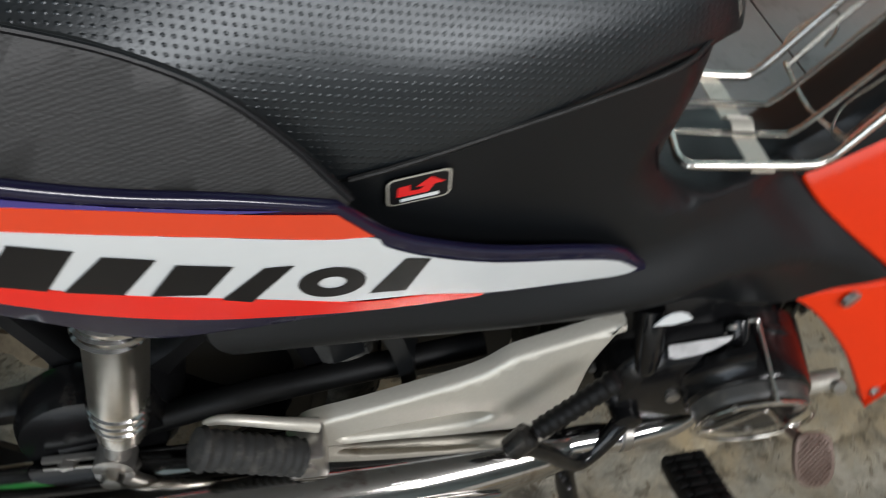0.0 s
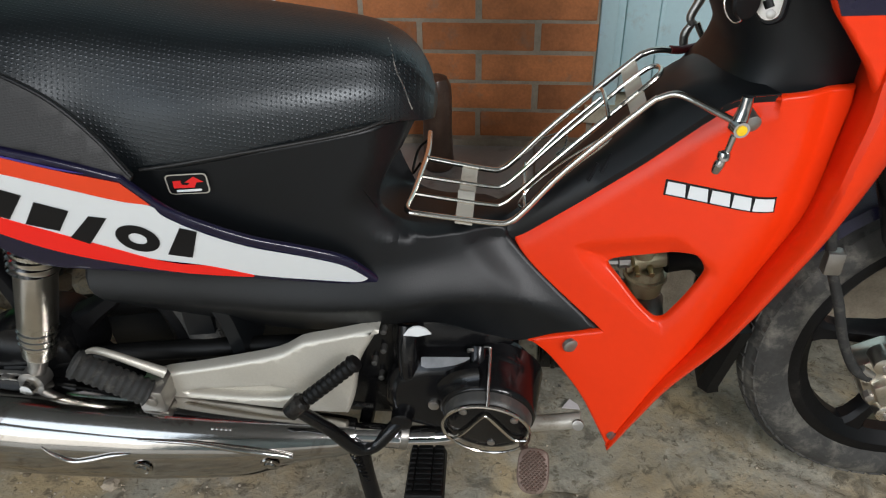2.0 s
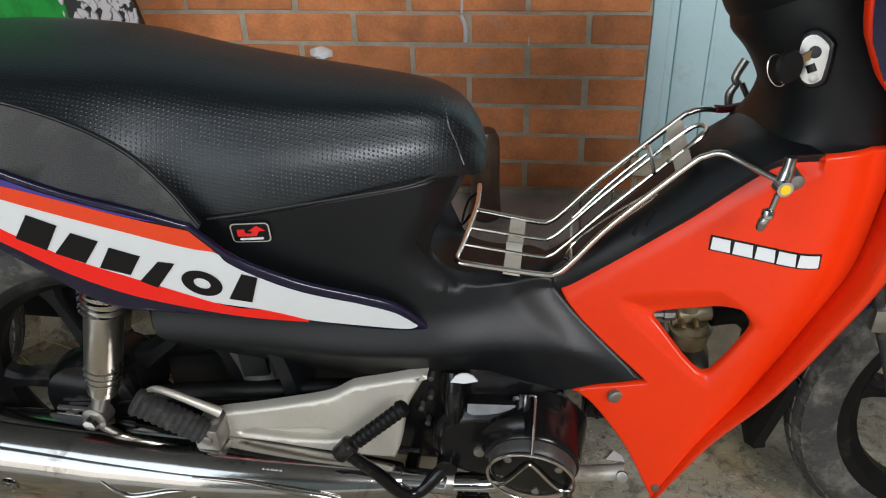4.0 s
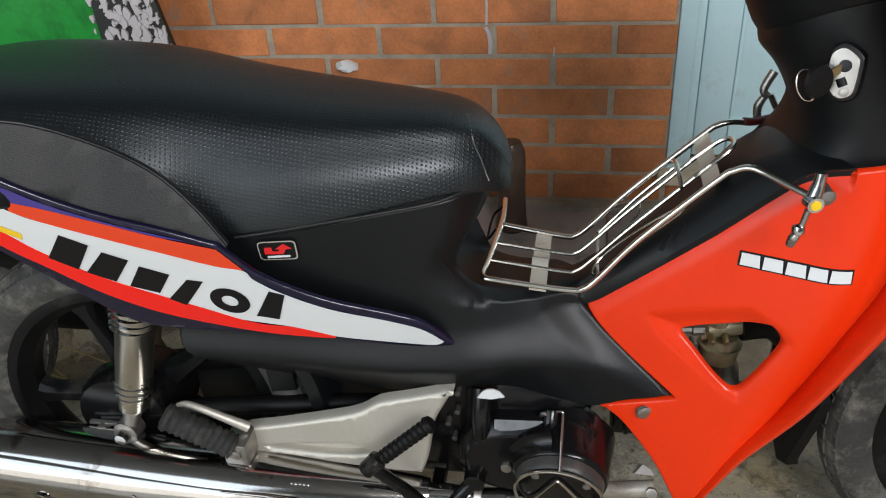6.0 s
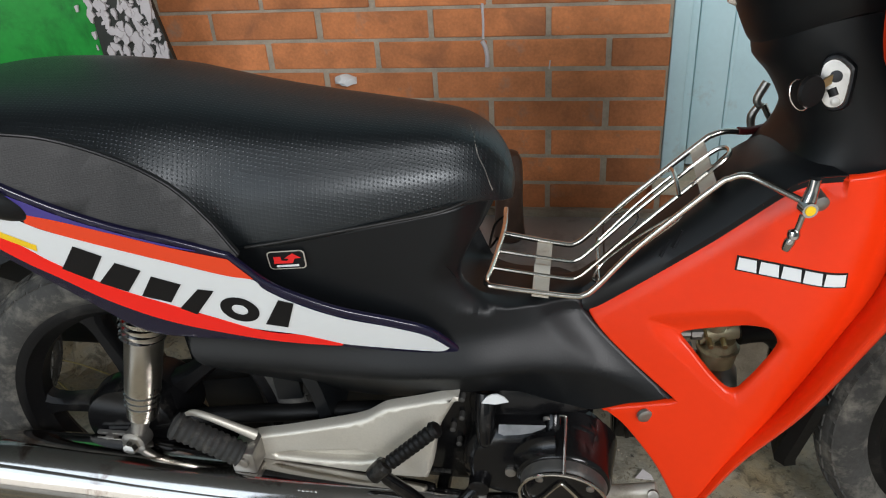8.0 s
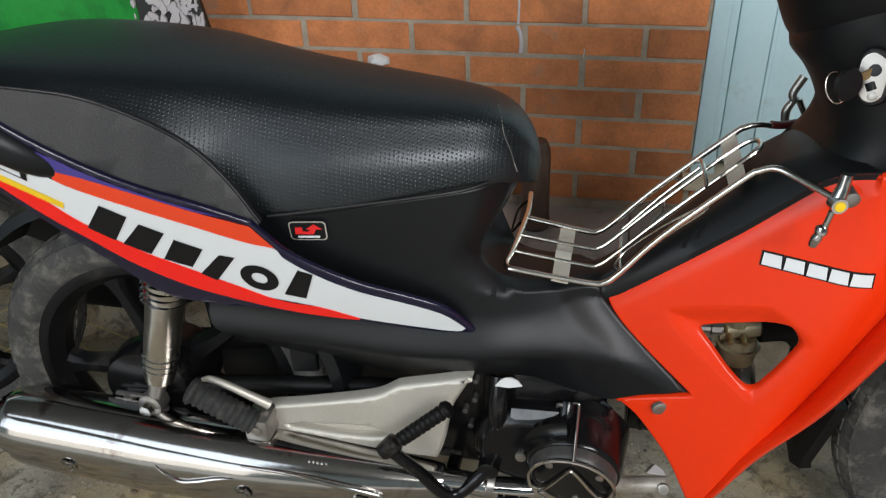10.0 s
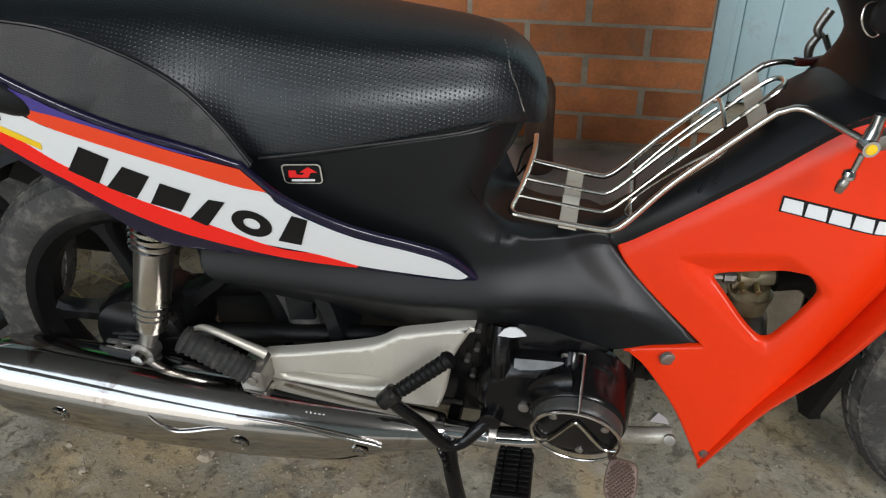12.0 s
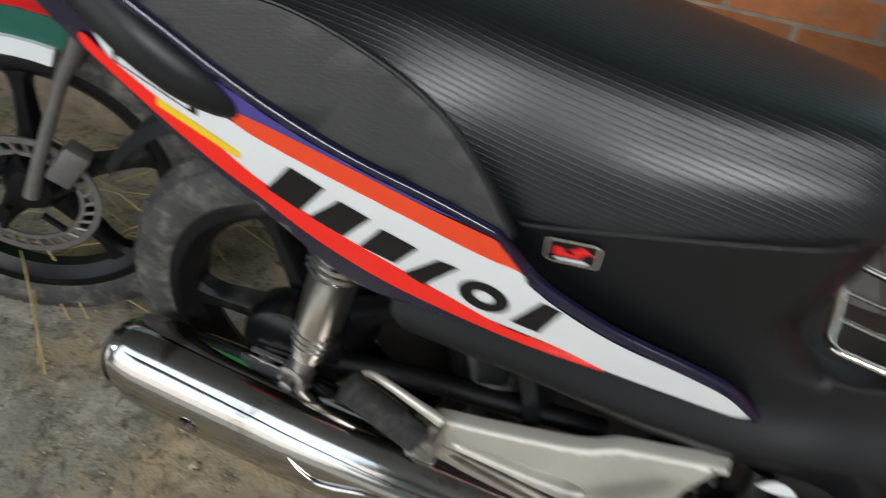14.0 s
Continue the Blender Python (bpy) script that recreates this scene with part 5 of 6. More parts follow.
rack = part("luggage_rack", tube([(-0.036, 0.765, Z0), (-0.033, 0.70, Z0), (-0.040, 0.60, Z0), (-0.044, 0.568, Z0), (-0.040, 0.556, Z0), (-0.026, 0.553, Z0 - 0.001), (0.060, 0.552, Z1), (0.082, 0.553, Z1 + 0.002), (0.100, 0.555, Z1 + 0.018), (0.144, 0.558, 0.592), (0.222, 0.558, 0.672), (0.238, 0.556, 0.685), (0.252, 0.550, 0.692), (0.268, 0.540, 0.690), (0.305, 0.502, 0.684)], 0.0038, 10, 5), M_STEEL, bike, "bright steel wire luggage rack")
for y in (0.598, 0.642):
    part("wire", tube([(-0.039, y, Z0), (0.052, y - 0.006, Z1 + 0.001), (0.072, y - 0.006, Z1 + 0.003), (0.092, y - 0.004, Z1 + 0.020), (0.138, y, 0.588), (0.222, y + 0.01, 0.668)], 0.0028, 8, 5), M_STEEL, rack)
part("wire_loop", tube([(0.205, 0.606, 0.652), (0.236, 0.612, 0.679), (0.247, 0.624, 0.686), (0.246, 0.640, 0.686), (0.234, 0.648, 0.679), (0.205, 0.650, 0.652)], 0.0031, 8, 5), M_STEEL, rack)
part("far_rail", tube([(-0.033, 0.690, Z0), (0.050, 0.680, Z1 + 0.001), (0.070, 0.680, Z1 + 0.003), (0.090, 0.682, Z1 + 0.020), (0.136, 0.688, 0.588), (0.222, 0.694, 0.668), (0.238, 0.695, 0.680), (0.256, 0.700, 0.683), (0.280, 0.715, 0.676)], 0.0040, 10, 5), M_STEEL, rack)
part("rail_sleeve", tube([(0.270, 0.709, 0.680), (0.285, 0.716, 0.677), (0.305, 0.73, 0.676)], 0.0052, 10, 4), M_RUST, rack, "dark red plastic sleeve")
part("far_rod", tube([(0.100, 0.676, 0.530), (0.146, 0.682, 0.582), (0.190, 0.684, 0.626)], 0.0024, 8, 3), M_STEEL, rack)
part("near_rod", tube([(0.100, 0.566, 0.530), (0.146, 0.572, 0.582), (0.188, 0.578, 0.618), (0.193, 0.584, 0.626)], 0.0024, 8, 3), M_STEEL, rack)
part("cross_wire", tube([(0.191, 0.600, 0.640), (0.188, 0.630, 0.652), (0.186, 0.655, 0.650), (0.186, 0.684, 0.634)], 0.0024, 8, 4), M_STEEL, rack)
part("cross_wire", tube([(0.100, 0.555, 0.538), (0.099, 0.62, 0.522), (0.099, 0.68, 0.532)], 0.0024, 8, 4), M_STEEL, rack)
part("tie_wire", tube([(0.102, 0.560, 0.535), (0.092, 0.572, 0.535), (0.108, 0.59, 0.552), (0.15, 0.588, 0.592), (0.19, 0.582, 0.626)], 0.0014, 6, 4), M_STEEL, rack)
part("tie_wire", tube([(0.090, 0.680, 0.536), (0.11, 0.70, 0.552), (0.148, 0.706, 0.566), (0.152, 0.698, 0.552), (0.14, 0.69, 0.54)], 0.0014, 6, 4), M_STEEL, rack)
part("tie_wire", tube([(-0.038, 0.74, Z0), (-0.052, 0.745, 0.512), (-0.055, 0.70, 0.500), (-0.042, 0.69, 0.522)], 0.0018, 6, 4), M_RUBBER, rack)
strap = part("clamp_strap", loft([[(x, y, z) for x, z in ((0.016, zz), (0.037, zz - 0.0025), (0.037, zz - 0.004), (0.016, zz - 0.0015))] for y, zz in ((0.548, 0.522), (0.560, 0.5225), (0.592, 0.5225), (0.598, 0.529), (0.606, 0.532), (0.614, 0.529), (0.618, 0.5225), (0.64, 0.5225), (0.69, 0.522))]), M_ALU, rack, "bright steel clamp strap")
part("clamp_strap", loft([[(x, y, z) for x, z in ((0.212, zz + 0.006), (0.228, zz + 0.021), (0.229, zz + 0.020), (0.213, zz + 0.005))] for y, zz in ((0.575, 0.647), (0.60, 0.647), (0.65, 0.648), (0.695, 0.650))]), M_ALU, rack, "grey steel clamp strap")

# clamp hooks at the top of the rack
hookp = part("rack_hook", joined(spun([(-0.020, 0.004), (-0.018, 0.0085), (0.002, 0.0095), (0.006, 0.007)], (0.311, 0.500, 0.694), (-0.25, 1, 0.1), 16)), M_DULL_STEEL, rack, "steel clamp hook with a yellow cap")
part("hook_arm", tube([(0.302, 0.474, 0.725), (0.301, 0.473, 0.712), (0.298, 0.472, 0.695)], [0.0055, 0.0062, 0.0085], 12), M_CHROME, hookp)
part("hook_cap", spun([(-0.008, 0.004), (-0.008, 0.0080), (0.004, 0.0088)], (0.298, 0.470, 0.695), (-0.2, 1, 0), 20), M_CHROME, hookp)
part("yellow_cap", spun([(-0.0100, 0.002), (-0.0092, 0.0052), (-0.006, 0.0056)], (0.298, 0.470, 0.695), (-0.2, 1, 0), 18), M_YELLOW, hookp)
part("hook_tail", tube([(0.297, 0.474, 0.684), (0.294, 0.476, 0.663), (0.290, 0.478, 0.650), (0.288, 0.480, 0.640)], [0.0035, 0.0032, 0.0058, 0.0048], 10), M_CHROME, hookp)
part("hook_ball", spun([(-0.006, 0.002), (-0.004, 0.006), (0.0, 0.0068), (0.004, 0.006), (0.006, 0.002)], (0.292, 0.476, 0.660), (0, 0.2, 1), 12), M_CHROME, hookp)
hook2 = part("rack_hook", tube([(0.312, 0.775, 0.722), (0.302, 0.772, 0.700), (0.306, 0.770, 0.690)], [0.0058, 0.0055, 0.0045], 12), M_DULL_STEEL, rack, "dull steel clamp hook")
part("hook_arm", tube([(0.308, 0.772, 0.695), (0.298, 0.772, 0.676), (0.300, 0.77, 0.655)], [0.004, 0.006, 0.005], 10), M_DULL_STEEL, hook2)
part("hook_tail", tube([(0.311, 0.771, 0.692), (0.322, 0.768, 0.672), (0.330, 0.765, 0.664)], 0.0042, 8), M_STEEL, hook2)

# inner leg shield: a long channel over the frame, rising into the steering cover
EDGE = [(-0.095, 0.600), (-0.078, 0.555), (-0.060, 0.520), (-0.024, 0.506), (0.03, 0.502), (0.086, 0.4905), (0.124, 0.520), (0.174, 0.565), (0.231, 0.618), (0.283, 0.671), (0.302, 0.688), (0.321, 0.699), (0.350, 0.706)]
CROWN = [(-0.13, 0.585), (-0.10, 0.535), (-0.075, 0.510), (-0.037, 0.495), (0.01, 0.488), (0.067, 0.486), (0.102, 0.496), (0.163, 0.545), (0.207, 0.589), (0.242, 0.629), (0.265, 0.656), (0.286, 0.678), (0.312, 0.700)]
loops = []
for e, c in zip(spline(EDGE, 4, False), spline(CROWN, 4, False)):
    ye = (shield_y(e[0], e[1]) if e[0] > 0.08 else body_y(e[0], e[1])) + 0.004
    yc = mid(c[0]) + 0.012
    yl = min(2 * mid(e[0]) - ye + 0.02, mid(e[0]) + 0.075)
    right, crown, left = Vector((e[0], ye, e[1])), Vector((c[0], yc, c[1])), Vector((e[0] + 0.015, yl, e[1] - 0.03))
    arc = []
    for k in range(17):
        t = k / 16 * 2 - 1
        base = right.lerp(crown, t + 1) if t < 0 else crown.lerp(left, t)
        chord = right.lerp(left, (t + 1) / 2)
        bow = (1 - abs(t) ** 2.6)
        rise = min((t + 1) / 0.22, 1.0)
        rise = rise * rise * (3 - 2 * rise) * min(1.0, (1 - t) / 0.6)
        slope = lerp(e[0], [0.05, 0.10], [0.0, 0.7])
        arc.append(chord + (crown - (right + left) / 2) * bow + Vector((-slope, 0, 1 - 0.43 * slope)) * (lerp(e[0], [-0.08, -0.02, 0.06, 0.12, 0.30, 0.35], [0.0, 0.006, 0.006, 0.019, 0.019, 0.0]) * rise))
    arc += [p + Vector((0.006, 0, -0.012)) for p in reversed(arc)]
    loops.append(arc)
tunnel = part("tunnel_cover", loft(loops), M_BLACK, bike, "matte black plastic tunnel and inner leg shield")
for x in (0.176, 0.190):
    hit, at, out, face = tunnel.ray_cast(Vector((x, 0.30, 0.60 + 0.9 * (x - 0.176) + 0.20)), Vector((0, 1, -0.8)).normalized())
    if hit:
        part("vent_slot", block((-0.0022, -0.001, -0.012), (0.0022, 0.001, 0.012), 0.0005, Matrix.Translation(at) @ out.to_track_quat("-Y", "Z").to_matrix().to_4x4()), M_LETTER, tunnel)

# steering cover: column, ignition lock plate, upper cowl
SC = [(0.300, 0.655, 0.072, 0.108), (0.318, 0.680, 0.070, 0.108), (0.331, 0.705, 0.064, 0.108), (0.337, 0.735, 0.061, 0.107), (0.331, 0.765, 0.062, 0.106), (0.318, 0.798, 0.064, 0.104), (0.305, 0.828, 0.070, 0.102), (0.302, 0.862, 0.072, 0.100)]
loops = []
for x, z, a, b in (tuple(p) for p in spline(SC, 4, False)):
    loops.append([(x + 0.03 + a * math.cos(t) * (1 if math.cos(t) < 0 else 2.2), mid(x) + 0.002 + b * (abs(math.sin(t)) ** 0.75) * math.copysign(1, math.sin(t)), z + 0.01 * math.cos(t) + lerp(z, [0.735, 0.83], [0, 1]) * (-0.36 * b * math.sin(t) + 0.02 * math.cos(t))) for t in (2 * math.pi * k / 40 for k in range(40))])
column = part("steering_cover", loft(loops), M_BLACK, bike, "matte black steering column cover")
loops = []
for x, z, a, b in (tuple(p) for p in spline([(0.300, 0.832, 0.072, 0.106), (0.296, 0.842, 0.076, 0.110), (0.297, 0.865, 0.090, 0.116), (0.294, 0.900, 0.104, 0.120), (0.295, 0.95, 0.108, 0.118), (0.29, 0.985, 0.09, 0.10), (0.31, 1.0, 0.06, 0.07)], 3, False)):
    loops.append([(x + 0.035 + a * math.cos(t) * (1 if math.cos(t) < 0 else 1.8), mid(x) + 0.002 + b * (abs(math.sin(t)) ** 0.8) * math.copysign(1, math.sin(t)), z + lerp(z, [0.84, 0.98], [1, 0.2]) * (-0.36 * b * math.sin(t) + 0.02 * math.cos(t))) for t in (2 * math.pi * k / 40 for k in range(40))])
cowl = part("handlebar_cowl", loft(loops), M_BLACK, bike, "matte black handlebar cowl")
nrm = Vector((-0.38, -0.90, 0.20)).normalized()
kc = Vector((0.3180, 0.531, 0.8050))
kv = Vector((0, 0, 1)) - nrm * nrm.z
kv.normalize()
ku = kv.cross(nrm).normalized()
PL = [(-0.0185, 0.010), (-0.0165, 0.0235), (-0.007, 0.0305), (0.004, 0.0295), (0.0185, 0.020), (0.0215, 0.011), (0.0215, -0.016), (0.019, -0.028), (0.008, -0.0345), (-0.003, -0.0325), (-0.0125, -0.022), (-0.0175, -0.008)]
pl = spline(PL, 4)
lock = part("lock_plate", loft([[kc + ku * (p[0] * s * 0.68) + kv * (p[1] * s * 0.74) + nrm * d for p in pl] for d, s in ((-0.012, 1.0), (0.002, 1.0), (0.0045, 0.95), (0.005, 0.6))]), M_DULL_STEEL, bike, "silver ignition lock plate")
part("lock_surround", loft([[kc + ku * (p[0] * s * 0.77) + kv * (p[1] * s * 0.82) + nrm * d for p in pl] for d, s in ((-0.02, 1.10), (-0.008, 1.06), (-0.004, 1.0), (-0.003, 0.9))]), M_BLACK, bike)
part("key_slot", spun([(0.0, 0.0060), (0.0054, 0.0060), (0.0056, 0.005)], kc + ku * 0.002 + kv * 0.006, nrm, 18), M_LETTER, lock)
part("lock_slider", tube([kc - kv * 0.006 + nrm * 0.003, kc + ku * 0.004 - kv * 0.013 + nrm * 0.003], 0.0050, 12, 1), M_RUBBER, lock)
part("lock_latch", spun([(0.002, 0.0045), (0.0055, 0.0045), (0.006, 0.003)], kc + ku * 0.006 - kv * 0.0185, nrm, 14), M_DULL_STEEL, lock)
k0 = kc + ku * 0.002 + kv * 0.006
kd = (nrm + ku * -0.75 + kv * -0.62).normalized()
kw = kd.cross(kv).normalized()
key = part("key", loft([[k0 + kd * d + kw * (a2 * 0.0012) + kw.cross(kd) * (b2 * 0.0042) for a2, b2 in ((-1, -1), (1, -1), (1, 1), (-1, 1))] for d in (0.0, 0.024)]), M_BRASS, bike, "ignition key with a round black plastic grip", smooth=False)
gc = k0 + kd * 0.033
part("key_grip", spun([(-0.0035, 0.009), (-0.003, 0.0150), (0.0, 0.0165), (0.003, 0.0150), (0.0035, 0.009)], gc, kw, 28), M_RUBBER, key)
part("key_ring", tube([gc + kd * (0.010 + 0.0100 * math.cos(t)) + kw.cross(kd) * (0.0155 * math.sin(t)) + kw * (0.0042 + 0.003 * math.sin(t + 0.5)) for t in (2 * math.pi * k / 20 for k in range(20))], 0.0009, 6, 2, True), M_STEEL, key)
part("gauge_ring", spun([(-0.006, 0.038), (0.0, 0.044), (0.02, 0.044)], (0.318, 0.60, 0.895), (0.6, 0.7, -0.2), 32), M_DULL_STEEL, bike, "grey round dial rim on the cowl")
part("cowl_clip", block((-0.006, -0.004, -0.016), (0.006, 0.004, 0.016), 0.002, pose(0.240, 0.655, 0.868, 0, 25, 0)), M_STEEL, bike, "bright clip on the cowl")

# front apron beside the steering cover: navy above, red below
def apron_y(x, z):
    return 0.500 + 0.10 * (x - 0.40)


part_a = panel("front_apron", [(0.352, 0.835), (0.352, 0.835), (0.367, 0.805), (0.375, 0.792), (0.395, 0.768), (0.418, 0.738), (0.430, 0.716), (0.430, 0.716), (0.60, 0.716), (0.60, 0.95), (0.60, 0.95), (0.34, 0.95), (0.34, 0.95), (0.345, 0.87)], apron_y, M_RED, bike, "glossy navy and red front apron", thick=0.01, rim=0.005)
decal("navy_band", [(0.356, 0.832), (0.356, 0.832), (0.375, 0.795), (0.375, 0.795), (0.598, 0.795), (0.598, 0.795), (0.598, 0.948), (0.598, 0.948), (0.344, 0.948), (0.344, 0.948), (0.349, 0.87)], M_NAVY, part_a, apron_y, 0.0012)

# front fork, mudguard and brake hose
part("front_fork", joined(tube([(0.47, 0.575, 0.70), (0.55, 0.585, 0.50), (0.697, 0.595, 0.277)], [0.02, 0.02, 0.017], 14, 1), tube([(0.47, 0.735, 0.70), (0.697, 0.725, 0.277)], [0.02, 0.017], 14, 1)), M_ENGINE, bike, "black front fork legs")
part("brake_hose", tube([(0.450, 0.565, 0.56), (0.468, 0.56, 0.478), (0.493, 0.558, 0.414), (0.514, 0.557, 0.355), (0.543, 0.560, 0.303), (0.568, 0.565, 0.284)], 0.0068, 10), M_OLD_RUBBER, bike, "grey sheathed brake hose")
caliper = part("brake_caliper", joined(block((-0.030, -0.022, -0.045), (0.030, 0.022, 0.045), 0.010, pose(0.590, 0.588, 0.275, 0, -28, 4)), block((-0.018, -0.034, -0.020), (0.020, -0.010, 0.022), 0.008, pose(0.597, 0.588, 0.262, 0, -28, 4)),
                                       spun([(-0.030, 0.010), (-0.028, 0.014), (0.0, 0.016)], (0.578, 0.580, 0.315), (0.05, 1, 0), 16), spun([(-0.030, 0.010), (-0.028, 0.013), (0.0, 0.015)], (0.604, 0.580, 0.228), (0.05, 1, 0), 16)), M_SATIN, bike, "dusty silver front brake caliper")
for x, z in ((0.578, 0.315), (0.604, 0.228), (0.570, 0.262)):
    part("caliper_bolt", spun([(-0.006, 0.003), (-0.005, 0.0062), (0.006, 0.0068)], (x, 0.552, z), (0.05, 1, 0), 6), M_DULL_STEEL, caliper)
part("hose_union", spun([(-0.012, 0.006), (0.0, 0.0085), (0.012, 0.0085)], (0.562, 0.566, 0.293), (0.7, 0.2, -0.6), 10), M_DULL_STEEL, caliper)
part("hose_clip", block((0.458, 0.548, 0.462), (0.480, 0.566, 0.495), 0.004), M_DULL_STEEL, bike)
part("front_mudguard", loft([[(0.697 + r * math.cos(radians(a2)), 0.658 + yy, 0.277 + r * math.sin(radians(a2))) for r, yy in ((0.285, -0.050), (0.300, -0.046), (0.308, 0.0), (0.300, 0.046), (0.285, 0.050), (0.296, 0.04), (0.303, 0.0), (0.296, -0.04))] for a2 in range(30, 150, 6)]), M_NAVY, bike, "navy front mudguard")
part("splash_flap", loft([[(x, y, z) for x, y in ((0.350 + s * 0.02, 0.60), (0.362 + s * 0.02, 0.588), (0.378 + s * 0.02, 0.592), (0.374 + s * 0.02, 0.68), (0.354 + s * 0.02, 0.68))] for z, s in ((0.215, 0.6), (0.225, 0.5), (0.28, 1.2), (0.33, 1.8))]), M_RUBBER, bike, "black rubber splash flap")

# tail: grab rail, tail lamp, rear plate bracket
part("grab_rail", tube([(-0.520, 0.402, 0.712), (-0.530, 0.388, 0.722), (-0.552, 0.372, 0.744), (-0.588, 0.362, 0.778), (-0.66, 0.368, 0.835), (-0.74, 0.44, 0.87), (-0.78, 0.56, 0.88)], [0.012, 0.018, 0.021, 0.021, 0.020, 0.018, 0.018], 16), M_BLACK, bike, "black plastic passenger grab rail")
part("tail_lamp", spun([(-0.004, 0.008), (0.0, 0.015), (0.02, 0.020), (0.08, 0.022), (0.09, 0.015)], (-0.682, 0.425, 0.722), (-0.85, 0.42, 0.30), 24), M_STICKER_RED, bike, "red tail lamp lens")

# ---------------------------------------------------------------- second motorcycle, behind the first
M_DISC = mat("dark_disc_steel", (0.17, 0.16, 0.15), 0.5, 0.6, var=0.3, bump=0.15)
M_TEAL = mat("teal_paint", (0.010, 0.10, 0.075), 0.25, var=0.2, bump=0.0, coat=0.5)
other = empty("motorcycle", (-1.13, 0.64, 0), "dusty motorcycle with a disc brake and a red and teal fender", "motorcycle")
W2 = (-1.13, 0.64, 0.28)
w2 = wheel("wheel", W2, 0.28, 0.075, 28, "dusty black tyre on a black wheel", other, 0.2)
ax2 = Vector((-math.sin(radians(28)), math.cos(radians(28)), 0))
fd = Vector((math.cos(radians(28)), math.sin(radians(28)), 0))
disc_at = Vector(W2) - ax2 * 0.058


def round_bit(r, turn, out):
    return Vector(W2) + fd * (r * math.cos(radians(turn))) + Vector((0, 0, r * math.sin(radians(turn)))) - ax2 * out


for r0, r1 in ((0.097, 0.107), (0.076, 0.083)):
    part("disc_ring", spun([(-0.002, r0), (-0.002, r1), (0.002, r1), (0.002, r0), (-0.002, r0)], disc_at, ax2, 48, False), M_DISC, w2, "grey steel brake disc")
for k in range(30):
    part("disc_web", tube([round_bit(0.082, 12 * k, 0.058), round_bit(0.098, 12 * k + 5, 0.058)], 0.0032, 6, 1), M_DISC, w2)
for k in range(5):
    part("disc_arm", tube([round_bit(0.040, 72 * k, 0.056), round_bit(0.078, 72 * k + 14, 0.058)], 0.006, 6, 1), M_RIM, w2)
part("fork_leg", tube([(-0.95, 0.665, 0.62), (-0.985, 0.645, 0.525), (-1.010, 0.632, 0.480), (-1.064, 0.600, 0.351), (-1.085, 0.585, 0.29)], [0.016, 0.014, 0.010, 0.010, 0.012], 14, 1), M_DISC, other, "grey fork leg")
part("brake_caliper", block((-0.020, -0.016, -0.034), (0.020, 0.016, 0.034), 0.006, Matrix.Translation(round_bit(0.100, 38, 0.062)) @ Matrix.Rotation(radians(28), 4, "Z") @ Matrix.Rotation(radians(40), 4, "Y")), M_DISC, other, "dusty grey brake caliper")


def skirt(r0, r1, a0, a1, out):
    """A band of the fender that stands out beside the tyre and folds over it."""
    return loft([[round_bit(r, t, o) for r, o in ((r0, out), (r1, out + 0.004), (r1 + 0.002, out - 0.02), (r0 + 0.004, out - 0.006))] for t in np.linspace(a0, a1, 10)])


part("fender", skirt(0.276, 0.318, 64, 112, 0.076), M_TEAL, other, "glossy dark teal fender")
part("fender_crown", loft([[round_bit(r, t, o) for r, o in ((0.318, 0.078), (0.336, 0.05), (0.342, 0.0), (0.336, -0.05), (0.318, -0.07), (0.33, 0.0))] for t in np.linspace(60, 112, 10)]), M_STICKER_RED, other, "red fender crown")
part("fender_rim", skirt(0.249, 0.277, 66, 112, 0.079), M_WHITE, other, "white fender lower edge")
part("lower_fairing", block((-1.06, 0.90, 0.10), (-0.80, 0.98, 0.60), 0.03), M_BLACK, other, "black plastic lower body")
rng = random.Random(3)
for k in range(34):
    x, y = rng.uniform(-1.48, -1.14), rng.uniform(0.62, 0.90)
    a, l = rng.uniform(-0.8, 0.9), rng.uniform(0.1, 0.28)
    z = rng.uniform(0.004, 0.10)
    ob = part("straw_stalk", tube([(x, y, z), (x + 0.5 * l * math.cos(a), y + 0.4 * l * math.sin(a), z + 0.03), (x + l * math.cos(a), y + l * math.sin(a), 0.004)], 0.0018, 5, 3), M_STRAW)
    tagged(ob, "dry yellow straw stalk on the dirt", "straw", "straw stalks")

# ---------------------------------------------------------------- dirt, stones and litter on the floor
def stone(x, y, r, seed, material, name, label, category, flat=0.7, z=0.0, group=""):
    bm = bmesh.new()
    bmesh.ops.create_icosphere(bm, subdivisions=2, radius=r)
    for q in bm.verts:
        q.co *= 1 + 0.5 * noise.noise(q.co * (1.2 / r) + Vector((seed * 3.1, 0, 0))) + 0.3 * noise.noise(q.co * (2.9 / r) + Vector((0, seed * 1.7, 0)))
        q.co = Vector((q.co.x * 1.2 + x, q.co.y + y, max(-0.4 * r, q.co.z * flat) + 0.35 * r * flat + z))
    ob = part(name, bm, material, None, sharp=25)
    return tagged(ob, label, category, group)


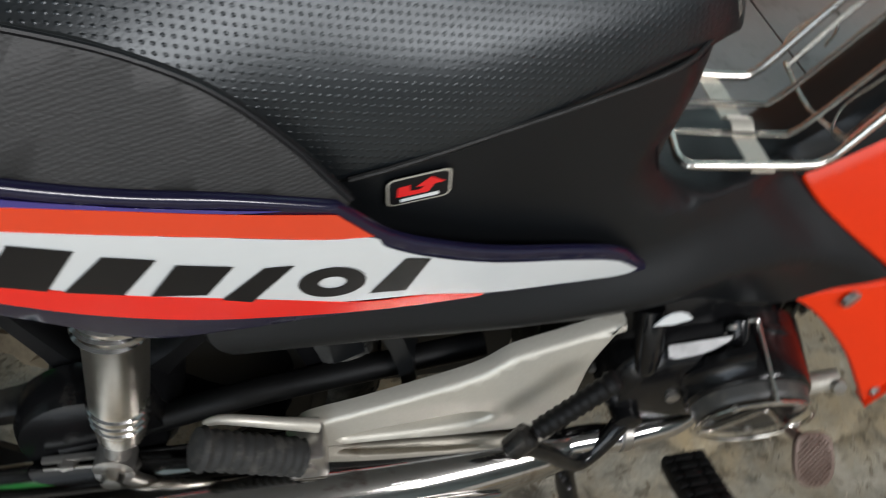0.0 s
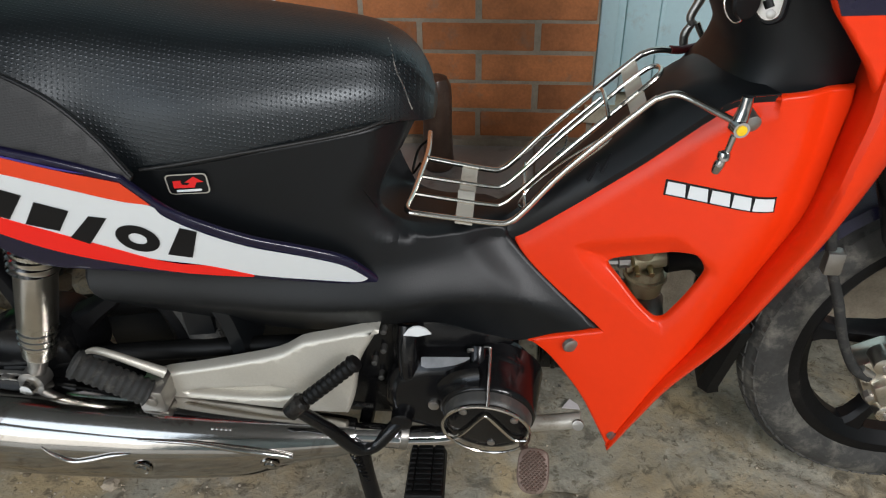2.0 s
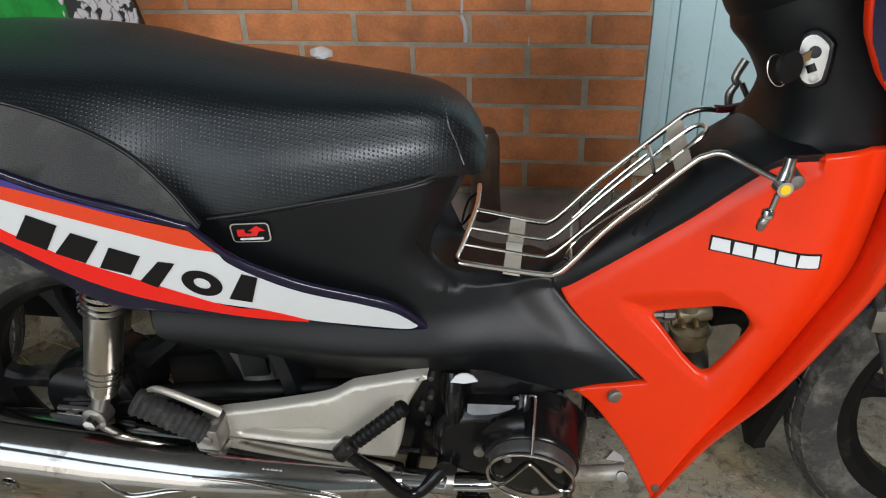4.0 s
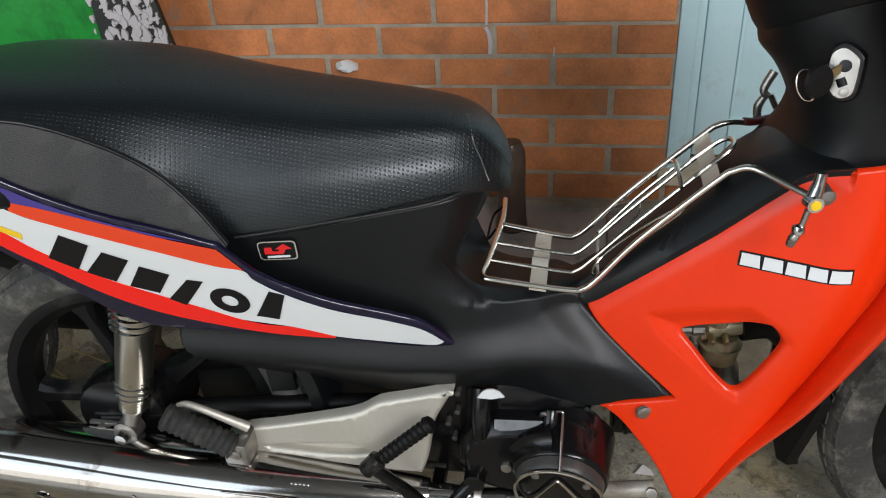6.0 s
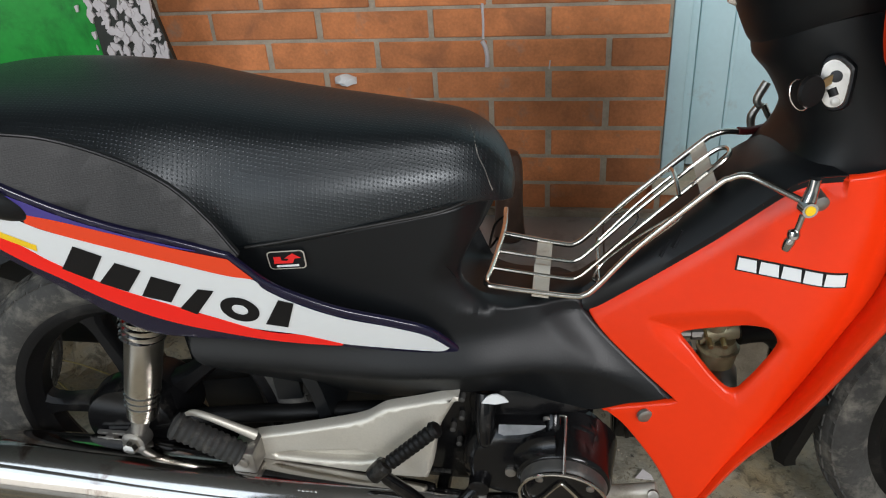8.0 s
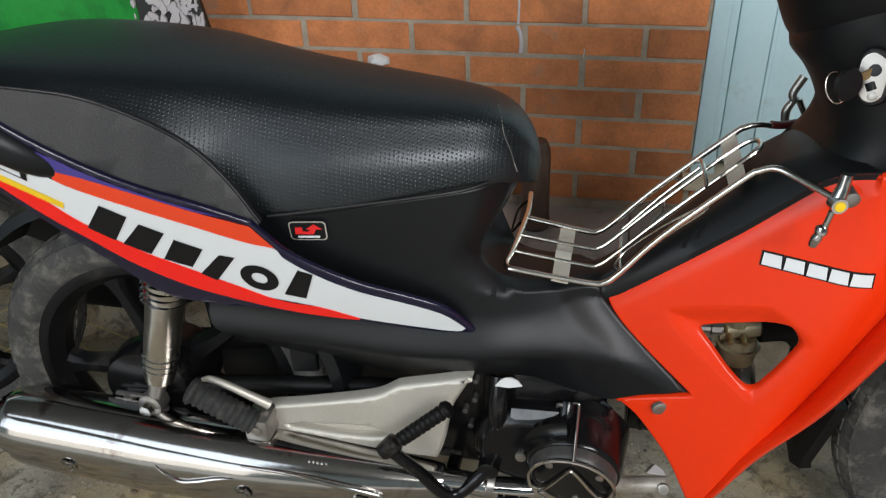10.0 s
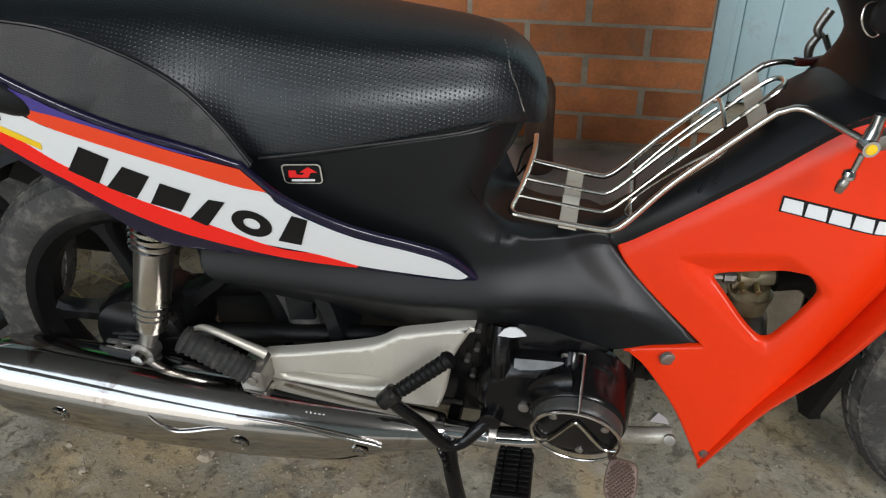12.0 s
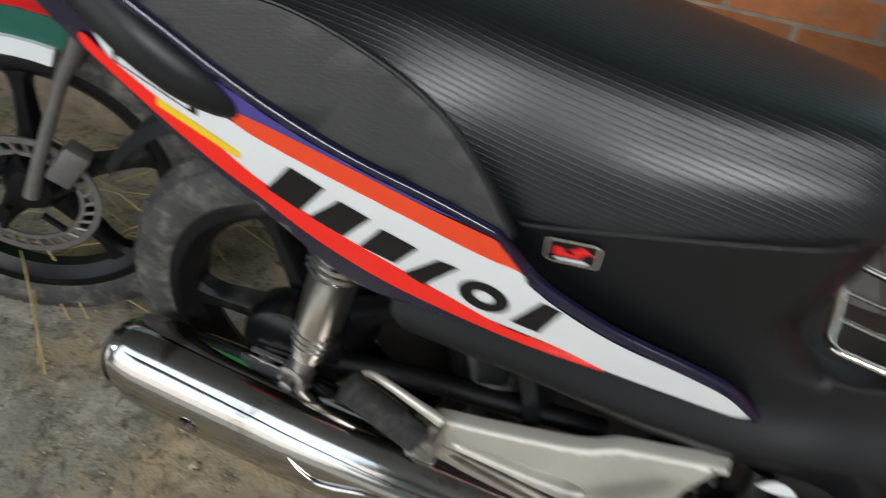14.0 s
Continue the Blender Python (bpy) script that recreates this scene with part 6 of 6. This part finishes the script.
rng = random.Random(21)
for i, (x, y, r) in enumerate([(-0.55, 0.521, 0.011), (-0.584, 0.549, 0.010), (-0.701, 0.532, 0.005), (-0.742, 0.455, 0.007), (-0.735, 0.448, 0.005), (-0.406, 0.596, 0.004), (-0.302, 0.575, 0.004), (0.353, 0.705, 0.003), (0.438, 0.689, 0.003), (-0.62, 0.45, 0.004), (-0.50, 0.44, 0.003), (-0.46, 0.47, 0.003), (-0.80, 0.50, 0.005), (-0.88, 0.46, 0.004)]):
    stone(x, y, r, i, M_MORTAR if i % 3 == 0 else M_DIRT, "pebble", "small crumb of broken mortar on the concrete", "pebble", group="pebbles on the floor")
for i, (x, y, r) in enumerate([(-1.00, 1.02, 0.085), (-0.90, 0.98, 0.06), (-1.12, 0.96, 0.07), (-0.82, 0.86, 0.045), (-0.76, 1.02, 0.07), (-0.62, 0.95, 0.06), (-0.50, 0.92, 0.05), (-0.70, 0.83, 0.035), (-1.22, 1.08, 0.08), (-0.40, 0.98, 0.05)]):
    stone(x, y, r, 40 + i, M_DIRT if i % 2 else M_CONCRETE, "stone", "rough dusty stone lying behind the motorcycle", "stone", group="stones by the wall")
bm = bmesh.new()
for k in range(900):
    x, y = rng.uniform(-1.3, 0.6), rng.uniform(0.36, 0.95)
    if rng.random() < 0.4:
        x, y = rng.gauss(-0.6, 0.22), rng.gauss(0.5, 0.08)
    r = rng.uniform(0.0006, 0.0024)
    bmesh.ops.create_icosphere(bm, subdivisions=1, radius=r, matrix=Matrix.Translation((x, y, r * 0.2)))
grit = part("grit", bm, M_MORTAR)
tagged(grit, "fine pale grit scattered on the concrete", "grit", kind="stuff")
paper = part("paper_scrap", loft([[(x, y, z + 0.18 * (y - 0.735)) for x, y in ((0.186, 0.744), (0.218, 0.743), (0.214, 0.753), (0.200, 0.763))] for z in (0.000, 0.0012)]), M_FLAKE)
tagged(paper, "scrap of white paper on the concrete", "paper")

# marks on the brick wall
dab = stone(-0.457, WALL - 0.001, 0.021, 77, M_WHITE, "plaster_dab", "white plaster dab on the brick wall", "plaster", z=0.520)
for i, (pts, r) in enumerate(([[(-0.140, 0.69), (-0.139, 0.65), (-0.1405, 0.615)], 0.0035], [[(-0.143, 0.61), (-0.136, 0.595), (-0.133, 0.575), (-0.134, 0.553)], 0.005], [[(0.003, 0.566), (0.002, 0.556), (0.001, 0.547)], 0.0018])):
    ob = part("paint_mark", tube([(x, WALL + 0.0010, z) for x, z in pts], r, 8), M_FLAKE)
    tagged(ob, "smear of pale blue-white paint on the bricks", "paint mark")
